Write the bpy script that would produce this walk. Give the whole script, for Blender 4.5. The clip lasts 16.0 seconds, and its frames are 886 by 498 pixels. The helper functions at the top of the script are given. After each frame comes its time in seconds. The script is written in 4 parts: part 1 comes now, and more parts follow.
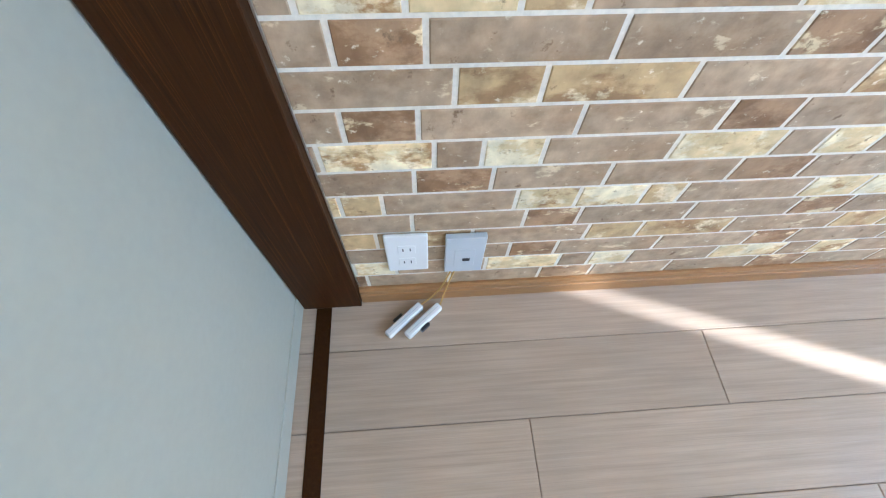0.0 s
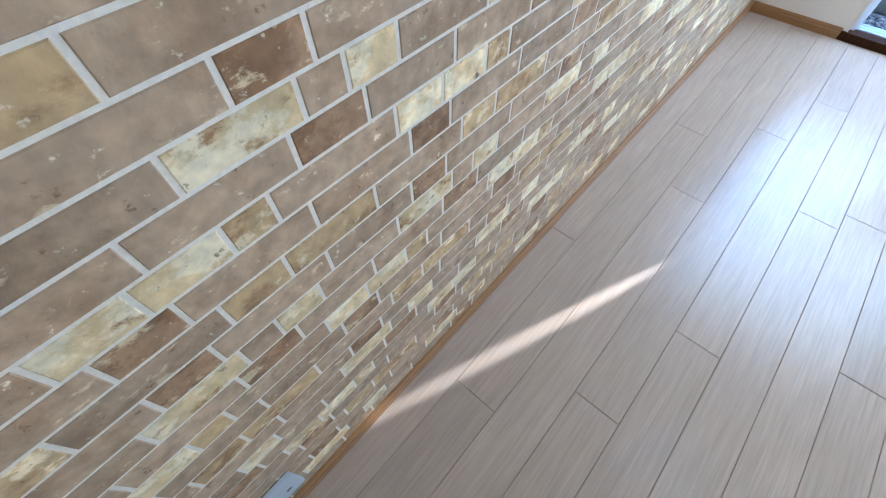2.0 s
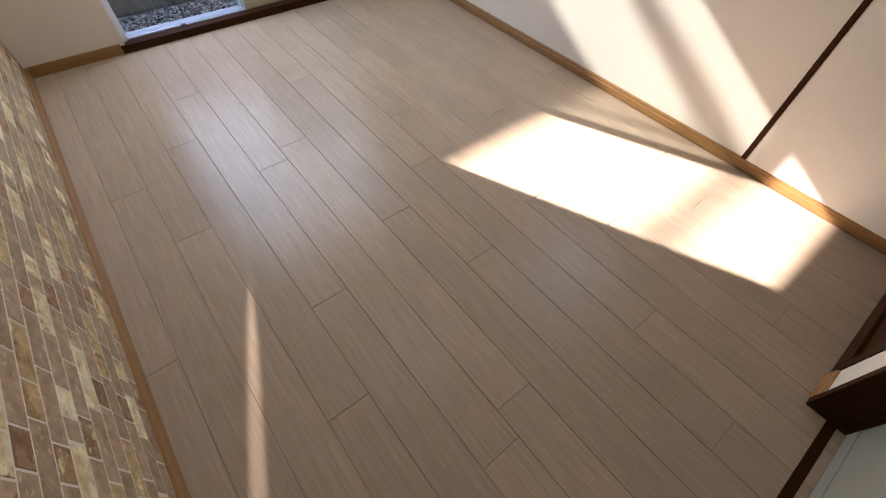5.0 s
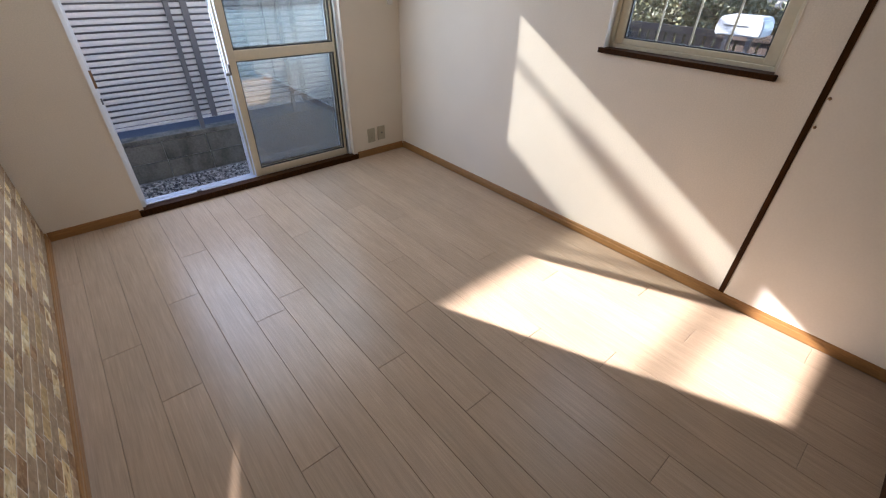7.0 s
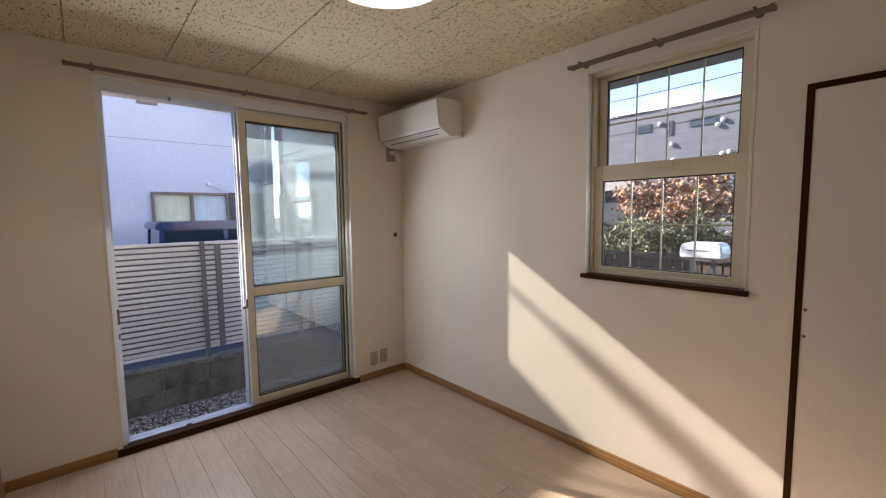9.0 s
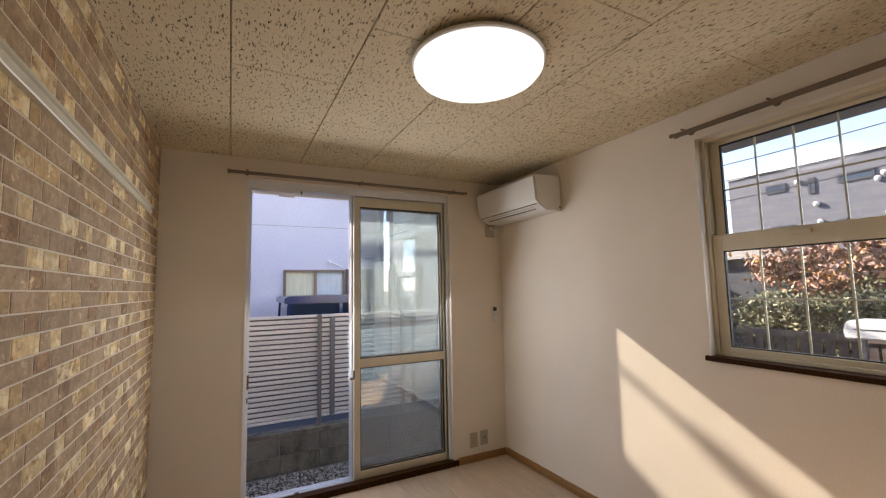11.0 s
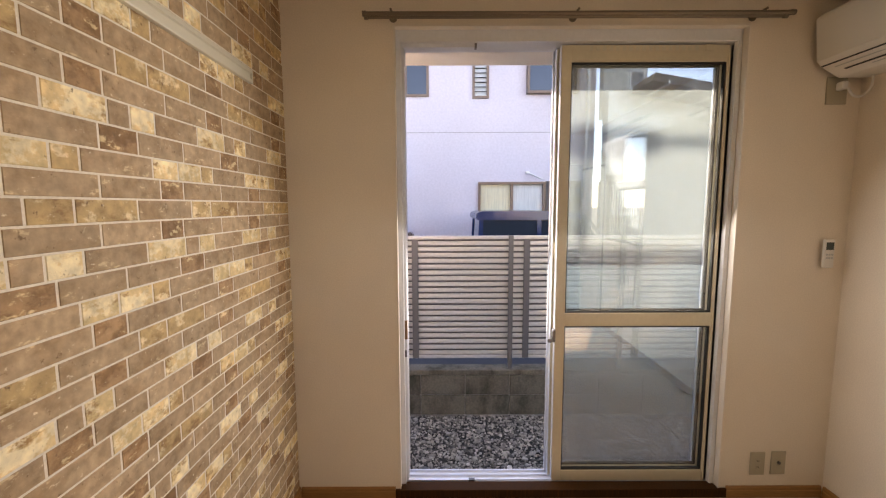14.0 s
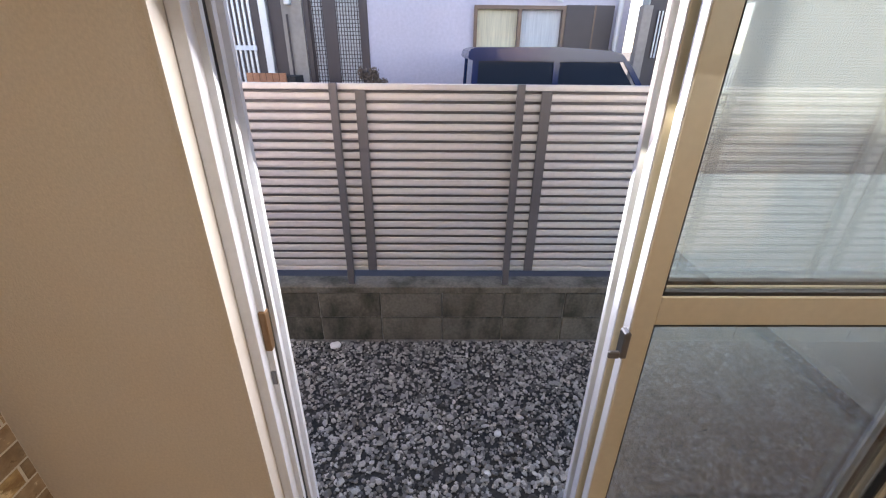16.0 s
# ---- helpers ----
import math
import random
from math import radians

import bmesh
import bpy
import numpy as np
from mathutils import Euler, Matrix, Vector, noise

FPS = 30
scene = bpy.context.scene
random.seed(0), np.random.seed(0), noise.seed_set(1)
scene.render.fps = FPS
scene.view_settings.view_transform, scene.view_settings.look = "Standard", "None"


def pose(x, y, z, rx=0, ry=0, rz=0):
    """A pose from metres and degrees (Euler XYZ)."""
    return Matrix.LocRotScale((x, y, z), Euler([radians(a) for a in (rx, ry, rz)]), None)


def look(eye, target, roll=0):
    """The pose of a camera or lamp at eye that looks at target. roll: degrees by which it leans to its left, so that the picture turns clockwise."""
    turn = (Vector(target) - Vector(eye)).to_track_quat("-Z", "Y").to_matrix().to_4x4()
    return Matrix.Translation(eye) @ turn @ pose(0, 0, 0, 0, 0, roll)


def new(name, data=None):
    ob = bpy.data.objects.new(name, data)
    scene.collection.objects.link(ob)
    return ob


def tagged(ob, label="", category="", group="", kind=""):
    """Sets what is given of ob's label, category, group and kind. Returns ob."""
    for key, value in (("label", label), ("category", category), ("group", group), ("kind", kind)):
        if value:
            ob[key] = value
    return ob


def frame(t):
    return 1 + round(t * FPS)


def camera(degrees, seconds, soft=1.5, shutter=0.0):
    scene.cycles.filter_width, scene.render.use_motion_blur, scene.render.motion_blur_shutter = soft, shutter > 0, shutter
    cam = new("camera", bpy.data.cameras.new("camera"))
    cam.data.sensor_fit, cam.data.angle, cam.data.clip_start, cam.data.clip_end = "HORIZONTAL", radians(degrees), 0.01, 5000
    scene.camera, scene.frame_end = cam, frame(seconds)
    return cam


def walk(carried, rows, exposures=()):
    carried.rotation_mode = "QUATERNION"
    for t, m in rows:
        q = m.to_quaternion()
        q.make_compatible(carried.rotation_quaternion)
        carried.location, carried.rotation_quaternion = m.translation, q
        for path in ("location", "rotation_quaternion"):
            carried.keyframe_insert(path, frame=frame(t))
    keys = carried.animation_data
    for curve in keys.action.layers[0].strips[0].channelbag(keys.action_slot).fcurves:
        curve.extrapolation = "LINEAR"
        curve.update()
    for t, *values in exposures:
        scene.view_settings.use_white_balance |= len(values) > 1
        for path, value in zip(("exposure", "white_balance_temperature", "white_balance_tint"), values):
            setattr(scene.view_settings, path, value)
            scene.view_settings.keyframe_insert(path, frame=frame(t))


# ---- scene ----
cam = camera(93.8, 16.0, soft=1.2, shutter=0.0)
PATH = [
    (0, (0.342, 0.206, 0.816), (-0.621, 0.313, -0.933), 2.7),
    (0.5, (0.386, 0.204, 1.045), (-0.668, 0.374, -0.646), 2.3),
    (1, (0.42, 0.22, 1.187), (-0.689, 0.552, -0.445), 2.1),
    (1.5, (0.414, 0.299, 1.264), (-0.603, 0.875, -0.36), 0.6),
    (2, (0.335, 0.473, 1.286), (-0.409, 1.297, -0.378), -0.9),
    (2.5, (0.302, 0.621, 1.294), (-0.047, 1.628, -0.398), -0.9),
    (3, (0.301, 0.654, 1.314), (0.369, 1.707, -0.385), 0.1),
    (3.5, (0.365, 0.618, 1.324), (0.786, 1.625, -0.351), 2.0),
    (4, (0.399, 0.568, 1.328), (1.056, 1.507, -0.31), 3.3),
    (4.2, (0.401, 0.549, 1.334), (1.118, 1.468, -0.291), 3.2),
    (6.3, (0.471, 0.519, 1.389), (1.391, 1.572, -0.042), 1.8),
    (6.5, (0.418, 0.544, 1.403), (1.403, 1.634, 0.047), 2.2),
    (7, (0.414, 0.534, 1.415), (1.508, 1.767, 0.283), 1.6),
    (7.5, (0.417, 0.524, 1.424), (1.604, 1.873, 0.545), 0.9),
    (8, (0.408, 0.524, 1.428), (1.67, 1.947, 0.81), 0.5),
    (8.5, (0.418, 0.516, 1.437), (1.718, 1.987, 1.057), -0.0),
    (8.7, (0.397, 0.519, 1.435), (1.715, 1.995, 1.148), -0.0),
    (10.8, (0.416, 0.478, 1.453), (1.397, 2.211, 1.649), -1.1),
    (11, (0.417, 0.485, 1.449), (1.325, 2.257, 1.636), -1.2),
    (11.5, (0.4, 0.529, 1.457), (1.13, 2.386, 1.603), -1.2),
    (12, (0.417, 0.694, 1.466), (0.954, 2.619, 1.549), -1.0),
    (12.5, (0.46, 0.869, 1.466), (0.804, 2.839, 1.471), -0.9),
    (13, (0.583, 1.088, 1.453), (0.768, 3.079, 1.392), -0.6),
    (13.5, (0.661, 1.351, 1.436), (0.735, 3.346, 1.317), -0.4),
    (14, (0.718, 1.67, 1.445), (0.717, 3.66, 1.238), -0.2),
    (14.5, (0.803, 2.0, 1.421), (0.762, 3.979, 1.132), -0.3),
    (15, (0.806, 2.337, 1.405), (0.8, 4.293, 0.986), -0.2),
    (15.5, (0.827, 2.658, 1.382), (0.838, 4.562, 0.769), 0.2),
    (16, (0.876, 2.982, 1.351), (0.905, 4.782, 0.479), 0.6),
]
EXPOSURES = [(0.0, 4.85, 5150, 8), (1.0, 4.75, 5100, 9), (2.0, 4.15, 5000, 7), (2.5, 4.0, 6000, -3), (3.0, 3.7, 7900, 5), (3.5, 3.4, 7500, 11),
             (6.5, 2.95, 6800, 19), (8.5, 2.5, 7300, 20), (11.0, 2.5, 8500, 24), (12.5, 2.75, 8900, 25), (13.5, 2.95, 9700, 27), (14.5, 2.8, 9900, 27), (16.0, 2.75, 8800, 25)]
walk(cam, [(t, look(eye, target, roll)) for t, eye, target, roll in PATH], EXPOSURES)

# world, sun
SUN = Vector((-0.44, 1.0, 0.591)).normalized()
world = bpy.data.worlds.new("sky")
scene.world = world
world.use_nodes = True
wn = world.node_tree.nodes
sky = wn.new("ShaderNodeTexSky")
sky.sky_type = "NISHITA"
sky.sun_disc = False
sky.air_density, sky.dust_density, sky.ozone_density = 0.7, 0.05, 3.0
sky.sun_elevation = math.asin(SUN.z)
sky.sun_rotation = math.atan2(SUN.x, SUN.y) % (2 * math.pi)
wn["Background"].inputs["Strength"].default_value = 0.13
world.node_tree.links.new(sky.outputs["Color"], wn["Background"].inputs["Color"])
sun_data = bpy.data.lights.new("sun", "SUN")
sun_data.energy = 3.6
sun_data.angle = radians(0.55)
sun_data.color = (1.0, 1.0, 1.0)
sun = new("sun", sun_data)
sun.matrix_world = look(SUN * 30, (0, 0, 0))
LAMP_GLOW = 0.21
# area lamps added in both openings, boosting skylight as if from above the fence
for label, at, aim, wide, high, watts in (("door_boost_lamp", (1.29, 3.62, 1.4), (1.29, 2.8, 0.98), 1.5, 1.5, 4.4), ("window_boost_lamp", (2.645, 1.395, 1.65), (1.8, 1.395, 1.3), 0.64, 1.0, 0.7)):
    opening = bpy.data.lights.new(label, "AREA")
    opening.shape, opening.size, opening.size_y = "RECTANGLE", wide, high
    opening.energy, opening.color = watts, (0.7, 0.85, 1.0)
    new(label, opening).matrix_world = look(at, aim)
# added spot lamp imitating sun reflected by the polished edge of the open sash
glint_spot_data = bpy.data.lights.new("glint_spot_lamp", "SPOT")
glint_spot_data.energy, glint_spot_data.shadow_soft_size = 70.0, 0.01
glint_spot_data.spot_size, glint_spot_data.spot_blend = radians(14.5), 0.9
glint_spot_data.color = (1.0, 0.975, 0.95)
glint_spot = new("glint_spot_lamp", glint_spot_data)
glint_spot.matrix_world = look((1.18, 3.6, 1.5), (0.215, 1.08, 0.0)) @ Matrix.Diagonal((0.075, 1, 1, 1))


# ---- materials ----
def material(name, color, rough=0.6, metal=0.0, spots=None, grain=0.0, grain_scale=60.0, stretch=(1, 1, 1), bump=0.0, bump_scale=200.0, wear=0.06, wear_scale=3.0, vary=0.0, per_island=False, spec=0.5):
    """A surface: base colour, grain along an axis, broad wear, fine relief and a shift from piece to piece."""
    m = bpy.data.materials.new(name)
    m.use_nodes = True
    n, l = m.node_tree.nodes, m.node_tree.links
    b = n["Principled BSDF"]
    b.inputs["Roughness"].default_value = rough
    b.inputs["Metallic"].default_value = metal
    b.inputs["Specular IOR Level"].default_value = spec
    tc = n.new("ShaderNodeTexCoord")
    mp = n.new("ShaderNodeMapping")
    mp.inputs["Scale"].default_value = stretch
    l.new(tc.outputs["Object"], mp.inputs["Vector"])
    vec = mp.outputs["Vector"]
    if vary:
        src = n.new("ShaderNodeNewGeometry").outputs["Random Per Island"] if per_island else n.new("ShaderNodeObjectInfo").outputs["Random"]
        off = n.new("ShaderNodeVectorMath")
        off.operation = "MULTIPLY_ADD"
        l.new(src, off.inputs[0])
        off.inputs[1].default_value = (37.0, 53.0, 71.0)
        l.new(vec, off.inputs[2])
        vec = off.outputs[0]
    value = None

    def octave(scale, amount, detail=4.0, plain=False):
        nonlocal value
        t = n.new("ShaderNodeTexNoise")
        t.inputs["Scale"].default_value = scale
        t.inputs["Detail"].default_value = detail
        l.new(tc.outputs["Object"] if plain else vec, t.inputs["Vector"])
        r = n.new("ShaderNodeMapRange")
        r.inputs["From Min"].default_value, r.inputs["From Max"].default_value = 0.3, 0.7
        r.inputs["To Min"].default_value, r.inputs["To Max"].default_value = 1 - amount, 1 + amount
        l.new(t.outputs["Fac"], r.inputs["Value"])
        if value is None:
            value = r.outputs["Result"]
        else:
            p = n.new("ShaderNodeMath")
            p.operation = "MULTIPLY"
            l.new(value, p.inputs[0])
            l.new(r.outputs["Result"], p.inputs[1])
            value = p.outputs[0]
    octave(wear_scale, wear, 3.0, True)
    if grain:
        octave(grain_scale, grain)
    if vary:
        r = n.new("ShaderNodeMapRange")
        r.inputs["To Min"].default_value, r.inputs["To Max"].default_value = 1 - vary, 1 + vary
        l.new(src, r.inputs["Value"])
        p = n.new("ShaderNodeMath")
        p.operation = "MULTIPLY"
        l.new(value, p.inputs[0])
        l.new(r.outputs["Result"], p.inputs[1])
        value = p.outputs[0]
    base = n.new("ShaderNodeRGB")
    base.outputs[0].default_value = (*color, 1)
    tint = base.outputs[0]
    for s_color, s_scale, low, high, s_stretch in spots or ():
        mp2 = n.new("ShaderNodeMapping")
        mp2.inputs["Scale"].default_value = s_stretch
        l.new(vec, mp2.inputs["Vector"])
        t = n.new("ShaderNodeTexNoise")
        t.inputs["Scale"].default_value = s_scale
        t.inputs["Detail"].default_value = 8.0
        t.inputs["Roughness"].default_value = 0.66
        l.new(mp2.outputs[0], t.inputs["Vector"])
        r = n.new("ShaderNodeMapRange")
        r.inputs["From Min"].default_value, r.inputs["From Max"].default_value = low, high
        l.new(t.outputs["Fac"], r.inputs["Value"])
        mix = n.new("ShaderNodeMix")
        mix.data_type = "RGBA"
        l.new(r.outputs["Result"], mix.inputs["Factor"])
        l.new(tint, mix.inputs[6])
        mix.inputs[7].default_value = (*s_color, 1)
        tint = mix.outputs[2]
    mul = n.new("ShaderNodeVectorMath")
    mul.operation = "SCALE"
    l.new(tint, mul.inputs[0])
    l.new(value, mul.inputs["Scale"])
    l.new(mul.outputs[0], b.inputs["Base Color"])
    if bump:
        t = n.new("ShaderNodeTexNoise")
        t.inputs["Scale"].default_value = bump_scale
        t.inputs["Detail"].default_value = 3.0
        l.new(vec, t.inputs["Vector"])
        bp = n.new("ShaderNodeBump")
        bp.inputs["Strength"].default_value = bump
        bp.inputs["Distance"].default_value = 0.002
        l.new(t.outputs["Fac"], bp.inputs["Height"])
        l.new(bp.outputs[0], b.inputs["Normal"])
    return m


def glass_material(name, tint=(0.95, 0.97, 0.96), rough=0.0):
    """Thin window glass: clear, with the gloss of both faces."""
    m = bpy.data.materials.new(name)
    m.use_nodes = True
    n, l = m.node_tree.nodes, m.node_tree.links
    n.remove(n["Principled BSDF"])
    clear, gloss, mix, fres = n.new("ShaderNodeBsdfTransparent"), n.new("ShaderNodeBsdfGlossy"), n.new("ShaderNodeMixShader"), n.new("ShaderNodeLayerWeight")
    clear.inputs["Color"].default_value = (*tint, 1)
    gloss.inputs["Roughness"].default_value = rough
    fres.inputs["Blend"].default_value = 0.5
    power = n.new("ShaderNodeMath")
    power.operation = "POWER"
    power.inputs[1].default_value = 5.0
    amount = n.new("ShaderNodeMapRange")
    amount.inputs["To Min"].default_value, amount.inputs["To Max"].default_value = 0.1, 1.0
    l.new(fres.outputs["Facing"], power.inputs[0])
    l.new(power.outputs[0], amount.inputs["Value"])
    l.new(amount.outputs["Result"], mix.inputs[0])
    l.new(clear.outputs[0], mix.inputs[1])
    l.new(gloss.outputs[0], mix.inputs[2])
    l.new(mix.outputs[0], n["Material Output"].inputs["Surface"])
    return m


def mesh_screen_material(name):
    """Insect screen: fine grey threads, most of it open."""
    m = bpy.data.materials.new(name)
    m.use_nodes = True
    n, l = m.node_tree.nodes, m.node_tree.links
    n.remove(n["Principled BSDF"])
    clear, thread, mix = n.new("ShaderNodeBsdfTransparent"), n.new("ShaderNodeBsdfTranslucent"), n.new("ShaderNodeMixShader")
    thread.inputs["Color"].default_value = (0.2, 0.25, 0.27, 1)
    tc = n.new("ShaderNodeTexCoord")
    sums = []
    for axis in (0, 2):
        w = n.new("ShaderNodeTexWave")
        w.bands_direction = "XYZ"[axis]
        w.inputs["Scale"].default_value = 60.0
        w.inputs["Distortion"].default_value = 1.2
        l.new(tc.outputs["Object"], w.inputs["Vector"])
        sums.append(w.outputs["Fac"])
    a = n.new("ShaderNodeMath")
    a.operation = "ADD"
    l.new(sums[0], a.inputs[0])
    l.new(sums[1], a.inputs[1])
    r = n.new("ShaderNodeMapRange")
    r.inputs["From Max"].default_value = 2.0
    r.inputs["To Min"].default_value, r.inputs["To Max"].default_value = 0.1, 0.58
    l.new(a.outputs[0], r.inputs["Value"])
    l.new(r.outputs["Result"], mix.inputs[0])
    l.new(clear.outputs[0], mix.inputs[1])
    l.new(thread.outputs[0], mix.inputs[2])
    l.new(mix.outputs[0], n["Material Output"].inputs["Surface"])
    return m


def glow_material(name, color, strength):
    m = bpy.data.materials.new(name)
    m.use_nodes = True
    b = m.node_tree.nodes["Principled BSDF"]
    b.inputs["Base Color"].default_value = (0.85, 0.85, 0.85, 1)
    b.inputs["Roughness"].default_value = 0.35
    b.inputs["Emission Color"].default_value = (*color, 1)
    b.inputs["Emission Strength"].default_value = strength
    return m


M_WALL = material("cream_wallpaper", (0.78, 0.705, 0.61), 0.75, wear=0.03, grain=0.05, grain_scale=160, bump=0.35, bump_scale=260)
M_PANEL = material("white_panel", (0.78, 0.72, 0.64), 0.55, wear=0.03, grain=0.02, grain_scale=120, bump=0.08, bump_scale=150)
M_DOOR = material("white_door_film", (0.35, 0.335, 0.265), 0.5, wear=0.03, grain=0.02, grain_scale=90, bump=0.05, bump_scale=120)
M_GROUT = material("pale_grout", (0.73, 0.66, 0.55), 0.85, wear=0.05, grain=0.08, grain_scale=150, bump=0.2, bump_scale=300)
BRICK_TONES = {"taupe": ((0.42, 0.295, 0.18), ((0.33, 0.215, 0.12), 9.0, 0.46, 0.62, (1, 1, 1.6)), ((0.6, 0.46, 0.28), 24.0, 0.615, 0.66, (1, 0.7, 1.4))),
               "brown": ((0.38, 0.23, 0.12), ((0.25, 0.135, 0.06), 14.0, 0.46, 0.57, (1, 1, 1.5)), ((0.7, 0.54, 0.31), 22.0, 0.58, 0.63, (1, 0.7, 1.3))),
               "cream": ((0.68, 0.51, 0.265), ((0.36, 0.2, 0.08), 13.0, 0.54, 0.61, (1, 0.8, 1.4)), ((0.81, 0.69, 0.45), 17.0, 0.48, 0.55, (1, 0.8, 1.2))),
               "tan": ((0.52, 0.355, 0.17), ((0.32, 0.185, 0.08), 12.0, 0.51, 0.61, (1, 0.8, 1.4)), ((0.76, 0.61, 0.37), 20.0, 0.55, 0.62, (1, 0.8, 1.2)))}
M_BRICK, M_BRICK_FAR = {}, {}
for tone, (color, dark, light) in BRICK_TONES.items():
    for store, island in ((M_BRICK, False), (M_BRICK_FAR, True)):
        store[tone] = material("brick_" + tone, color, 0.8, spots=(dark, light, ((0.2, 0.12, 0.06), 48.0, 0.62, 0.69, (1, 1, 1)), ((0.74, 0.62, 0.43), 75.0, 0.63, 0.7, (1, 0.8, 1))), grain=0.2, grain_scale=45, bump=0.35, bump_scale=120, wear=0.08, wear_scale=7.0, vary=0.12, per_island=island)
M_PLANK = material("greige_wood_floor", (0.45, 0.33, 0.232), 0.27, spots=(((0.34, 0.25, 0.185), 5.0, 0.45, 0.75, (14, 0.55, 1)), ((0.5, 0.4, 0.315), 7.0, 0.55, 0.75, (20, 0.6, 1))), grain=0.1, grain_scale=9, stretch=(16, 0.7, 1), bump=0.05, bump_scale=30, wear=0.04, vary=0.06, spec=0.36)
M_GAP = material("dark_joint", (0.25, 0.19, 0.14), 0.7)
M_BASE = material("amber_wood_trim", (0.3, 0.145, 0.048), 0.45, grain=0.15, grain_scale=25, stretch=(1, 1, 12), bump=0.06)
M_DARK = material("dark_stained_wood", (0.036, 0.012, 0.002), 0.5, spots=(((0.022, 0.009, 0.003), 8.0, 0.45, 0.7, (8, 8, 0.4)), ((0.17, 0.055, 0.008), 10.0, 0.56, 0.74, (10, 10, 0.35))), grain=0.2, grain_scale=20, stretch=(8, 8, 0.6), bump=0.08, bump_scale=60, spec=0.1)
M_CEIL = material("fissured_ceiling_tile", (0.68, 0.58, 0.41), 0.85, spots=(((0.1, 0.07, 0.035), 52.0, 0.57, 0.6, (2.4, 0.7, 1)),), wear=0.03, grain=0.05, grain_scale=120, bump=0.25, bump_scale=90)
M_ALU = material("cream_aluminium", (0.66, 0.6, 0.47), 0.35, metal=0.25, wear=0.04, grain=0.03, grain_scale=60)
# cream metal made whiter and bluer for jambs, sky light put into colour
M_FRAME = material("sky_tinted_aluminium", (0.74, 0.76, 0.79), 0.35, metal=0.0, wear=0.04, grain=0.03, grain_scale=60)
M_SILVER = material("bare_aluminium", (0.72, 0.76, 0.84), 0.35, metal=0.5, wear=0.03, grain=0.03, grain_scale=40)
M_RAIL = material("satin_picture_rail", (0.62, 0.59, 0.48), 0.35, metal=0.0, wear=0.03)
M_ROD = material("brown_metal_rod", (0.2, 0.16, 0.12), 0.35, metal=0.6)
M_RUBBER = material("black_gasket", (0.02, 0.02, 0.02), 0.6)
M_GLASS = glass_material("clear_glass")
M_SCREEN = mesh_screen_material("insect_screen")
M_WHITE = material("white_plastic", (0.74, 0.73, 0.7), 0.35, wear=0.02)
M_BEIGE = material("ivory_plastic", (0.43, 0.39, 0.3), 0.4, wear=0.02)
M_GREY_PLATE = material("grey_plastic", (0.5, 0.52, 0.53), 0.4, wear=0.02)
M_BLACK = material("black_plastic", (0.015, 0.015, 0.015), 0.4)
M_BRASS = material("brown_latch_metal", (0.25, 0.14, 0.07), 0.4, metal=0.5)
M_STEEL = material("dark_steel", (0.18, 0.18, 0.19), 0.3, metal=0.9)
M_CORD = material("amber_cord", (0.5, 0.3, 0.08), 0.5)
M_LCD = material("grey_lcd", (0.06, 0.07, 0.06), 0.25)
M_GLOW = glow_material("lamp_diffuser", (0.74, 0.87, 1.0), LAMP_GLOW)
M_BLOCK = material("weathered_concrete_block", (0.14, 0.128, 0.1), 0.9, spots=(((0.04, 0.04, 0.026), 5.0, 0.45, 0.65, (1, 1, 0.5)), ((0.32, 0.31, 0.28), 9.0, 0.66, 0.8, (2, 1, 0.4))), grain=0.2, grain_scale=60, bump=0.6, bump_scale=120, vary=0.1)
M_MORTAR = material("mortar", (0.28, 0.27, 0.25), 0.9, grain=0.2)
M_STONE = material("grey_gravel", (0.27, 0.26, 0.235), 0.7, spots=(((0.5, 0.47, 0.43), 0.9, 0.6, 0.68, (1, 1, 1)),), grain=0.15, grain_scale=120, vary=0.8, per_island=True, wear=0.1)
M_SOIL = material("gravel_bed", (0.045, 0.043, 0.04), 0.95, grain=0.4, grain_scale=70, bump=1.0, bump_scale=80)
M_ASPHALT = material("asphalt", (0.06, 0.06, 0.065), 0.9, grain=0.25, grain_scale=200, bump=0.4, bump_scale=300)
M_FENCE = material("silver_fence", (0.7, 0.675, 0.64), 0.4, metal=0.4, wear=0.05, grain=0.04, grain_scale=30)
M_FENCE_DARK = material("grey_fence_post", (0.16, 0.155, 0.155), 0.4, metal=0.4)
M_STUCCO = material("lilac_white_stucco", (0.58, 0.54, 0.585), 0.9, wear=0.05, wear_scale=0.8, grain=0.06, grain_scale=25, bump=0.5, bump_scale=90)
M_BROWNFRAME = material("brown_window_frame", (0.16, 0.1, 0.07), 0.4, metal=0.3)
M_CURTAIN = material("yellowed_curtain", (0.66, 0.6, 0.42), 0.9, grain=0.12, grain_scale=12, stretch=(5, 1, 0.3))
M_CURTAIN2 = material("white_curtain", (0.6, 0.62, 0.6), 0.9, grain=0.12, grain_scale=12, stretch=(5, 1, 0.3))
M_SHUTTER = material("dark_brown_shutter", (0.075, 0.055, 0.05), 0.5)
M_NIGHTGLASS = material("dark_window_glass", (0.02, 0.03, 0.045), 0.04, spec=0.8)
M_NAVY = material("navy_car_paint", (0.014, 0.03, 0.095), 0.2, spec=0.7)
M_CONCRETE = material("pale_concrete", (0.32, 0.31, 0.3), 0.9, grain=0.15, grain_scale=40)
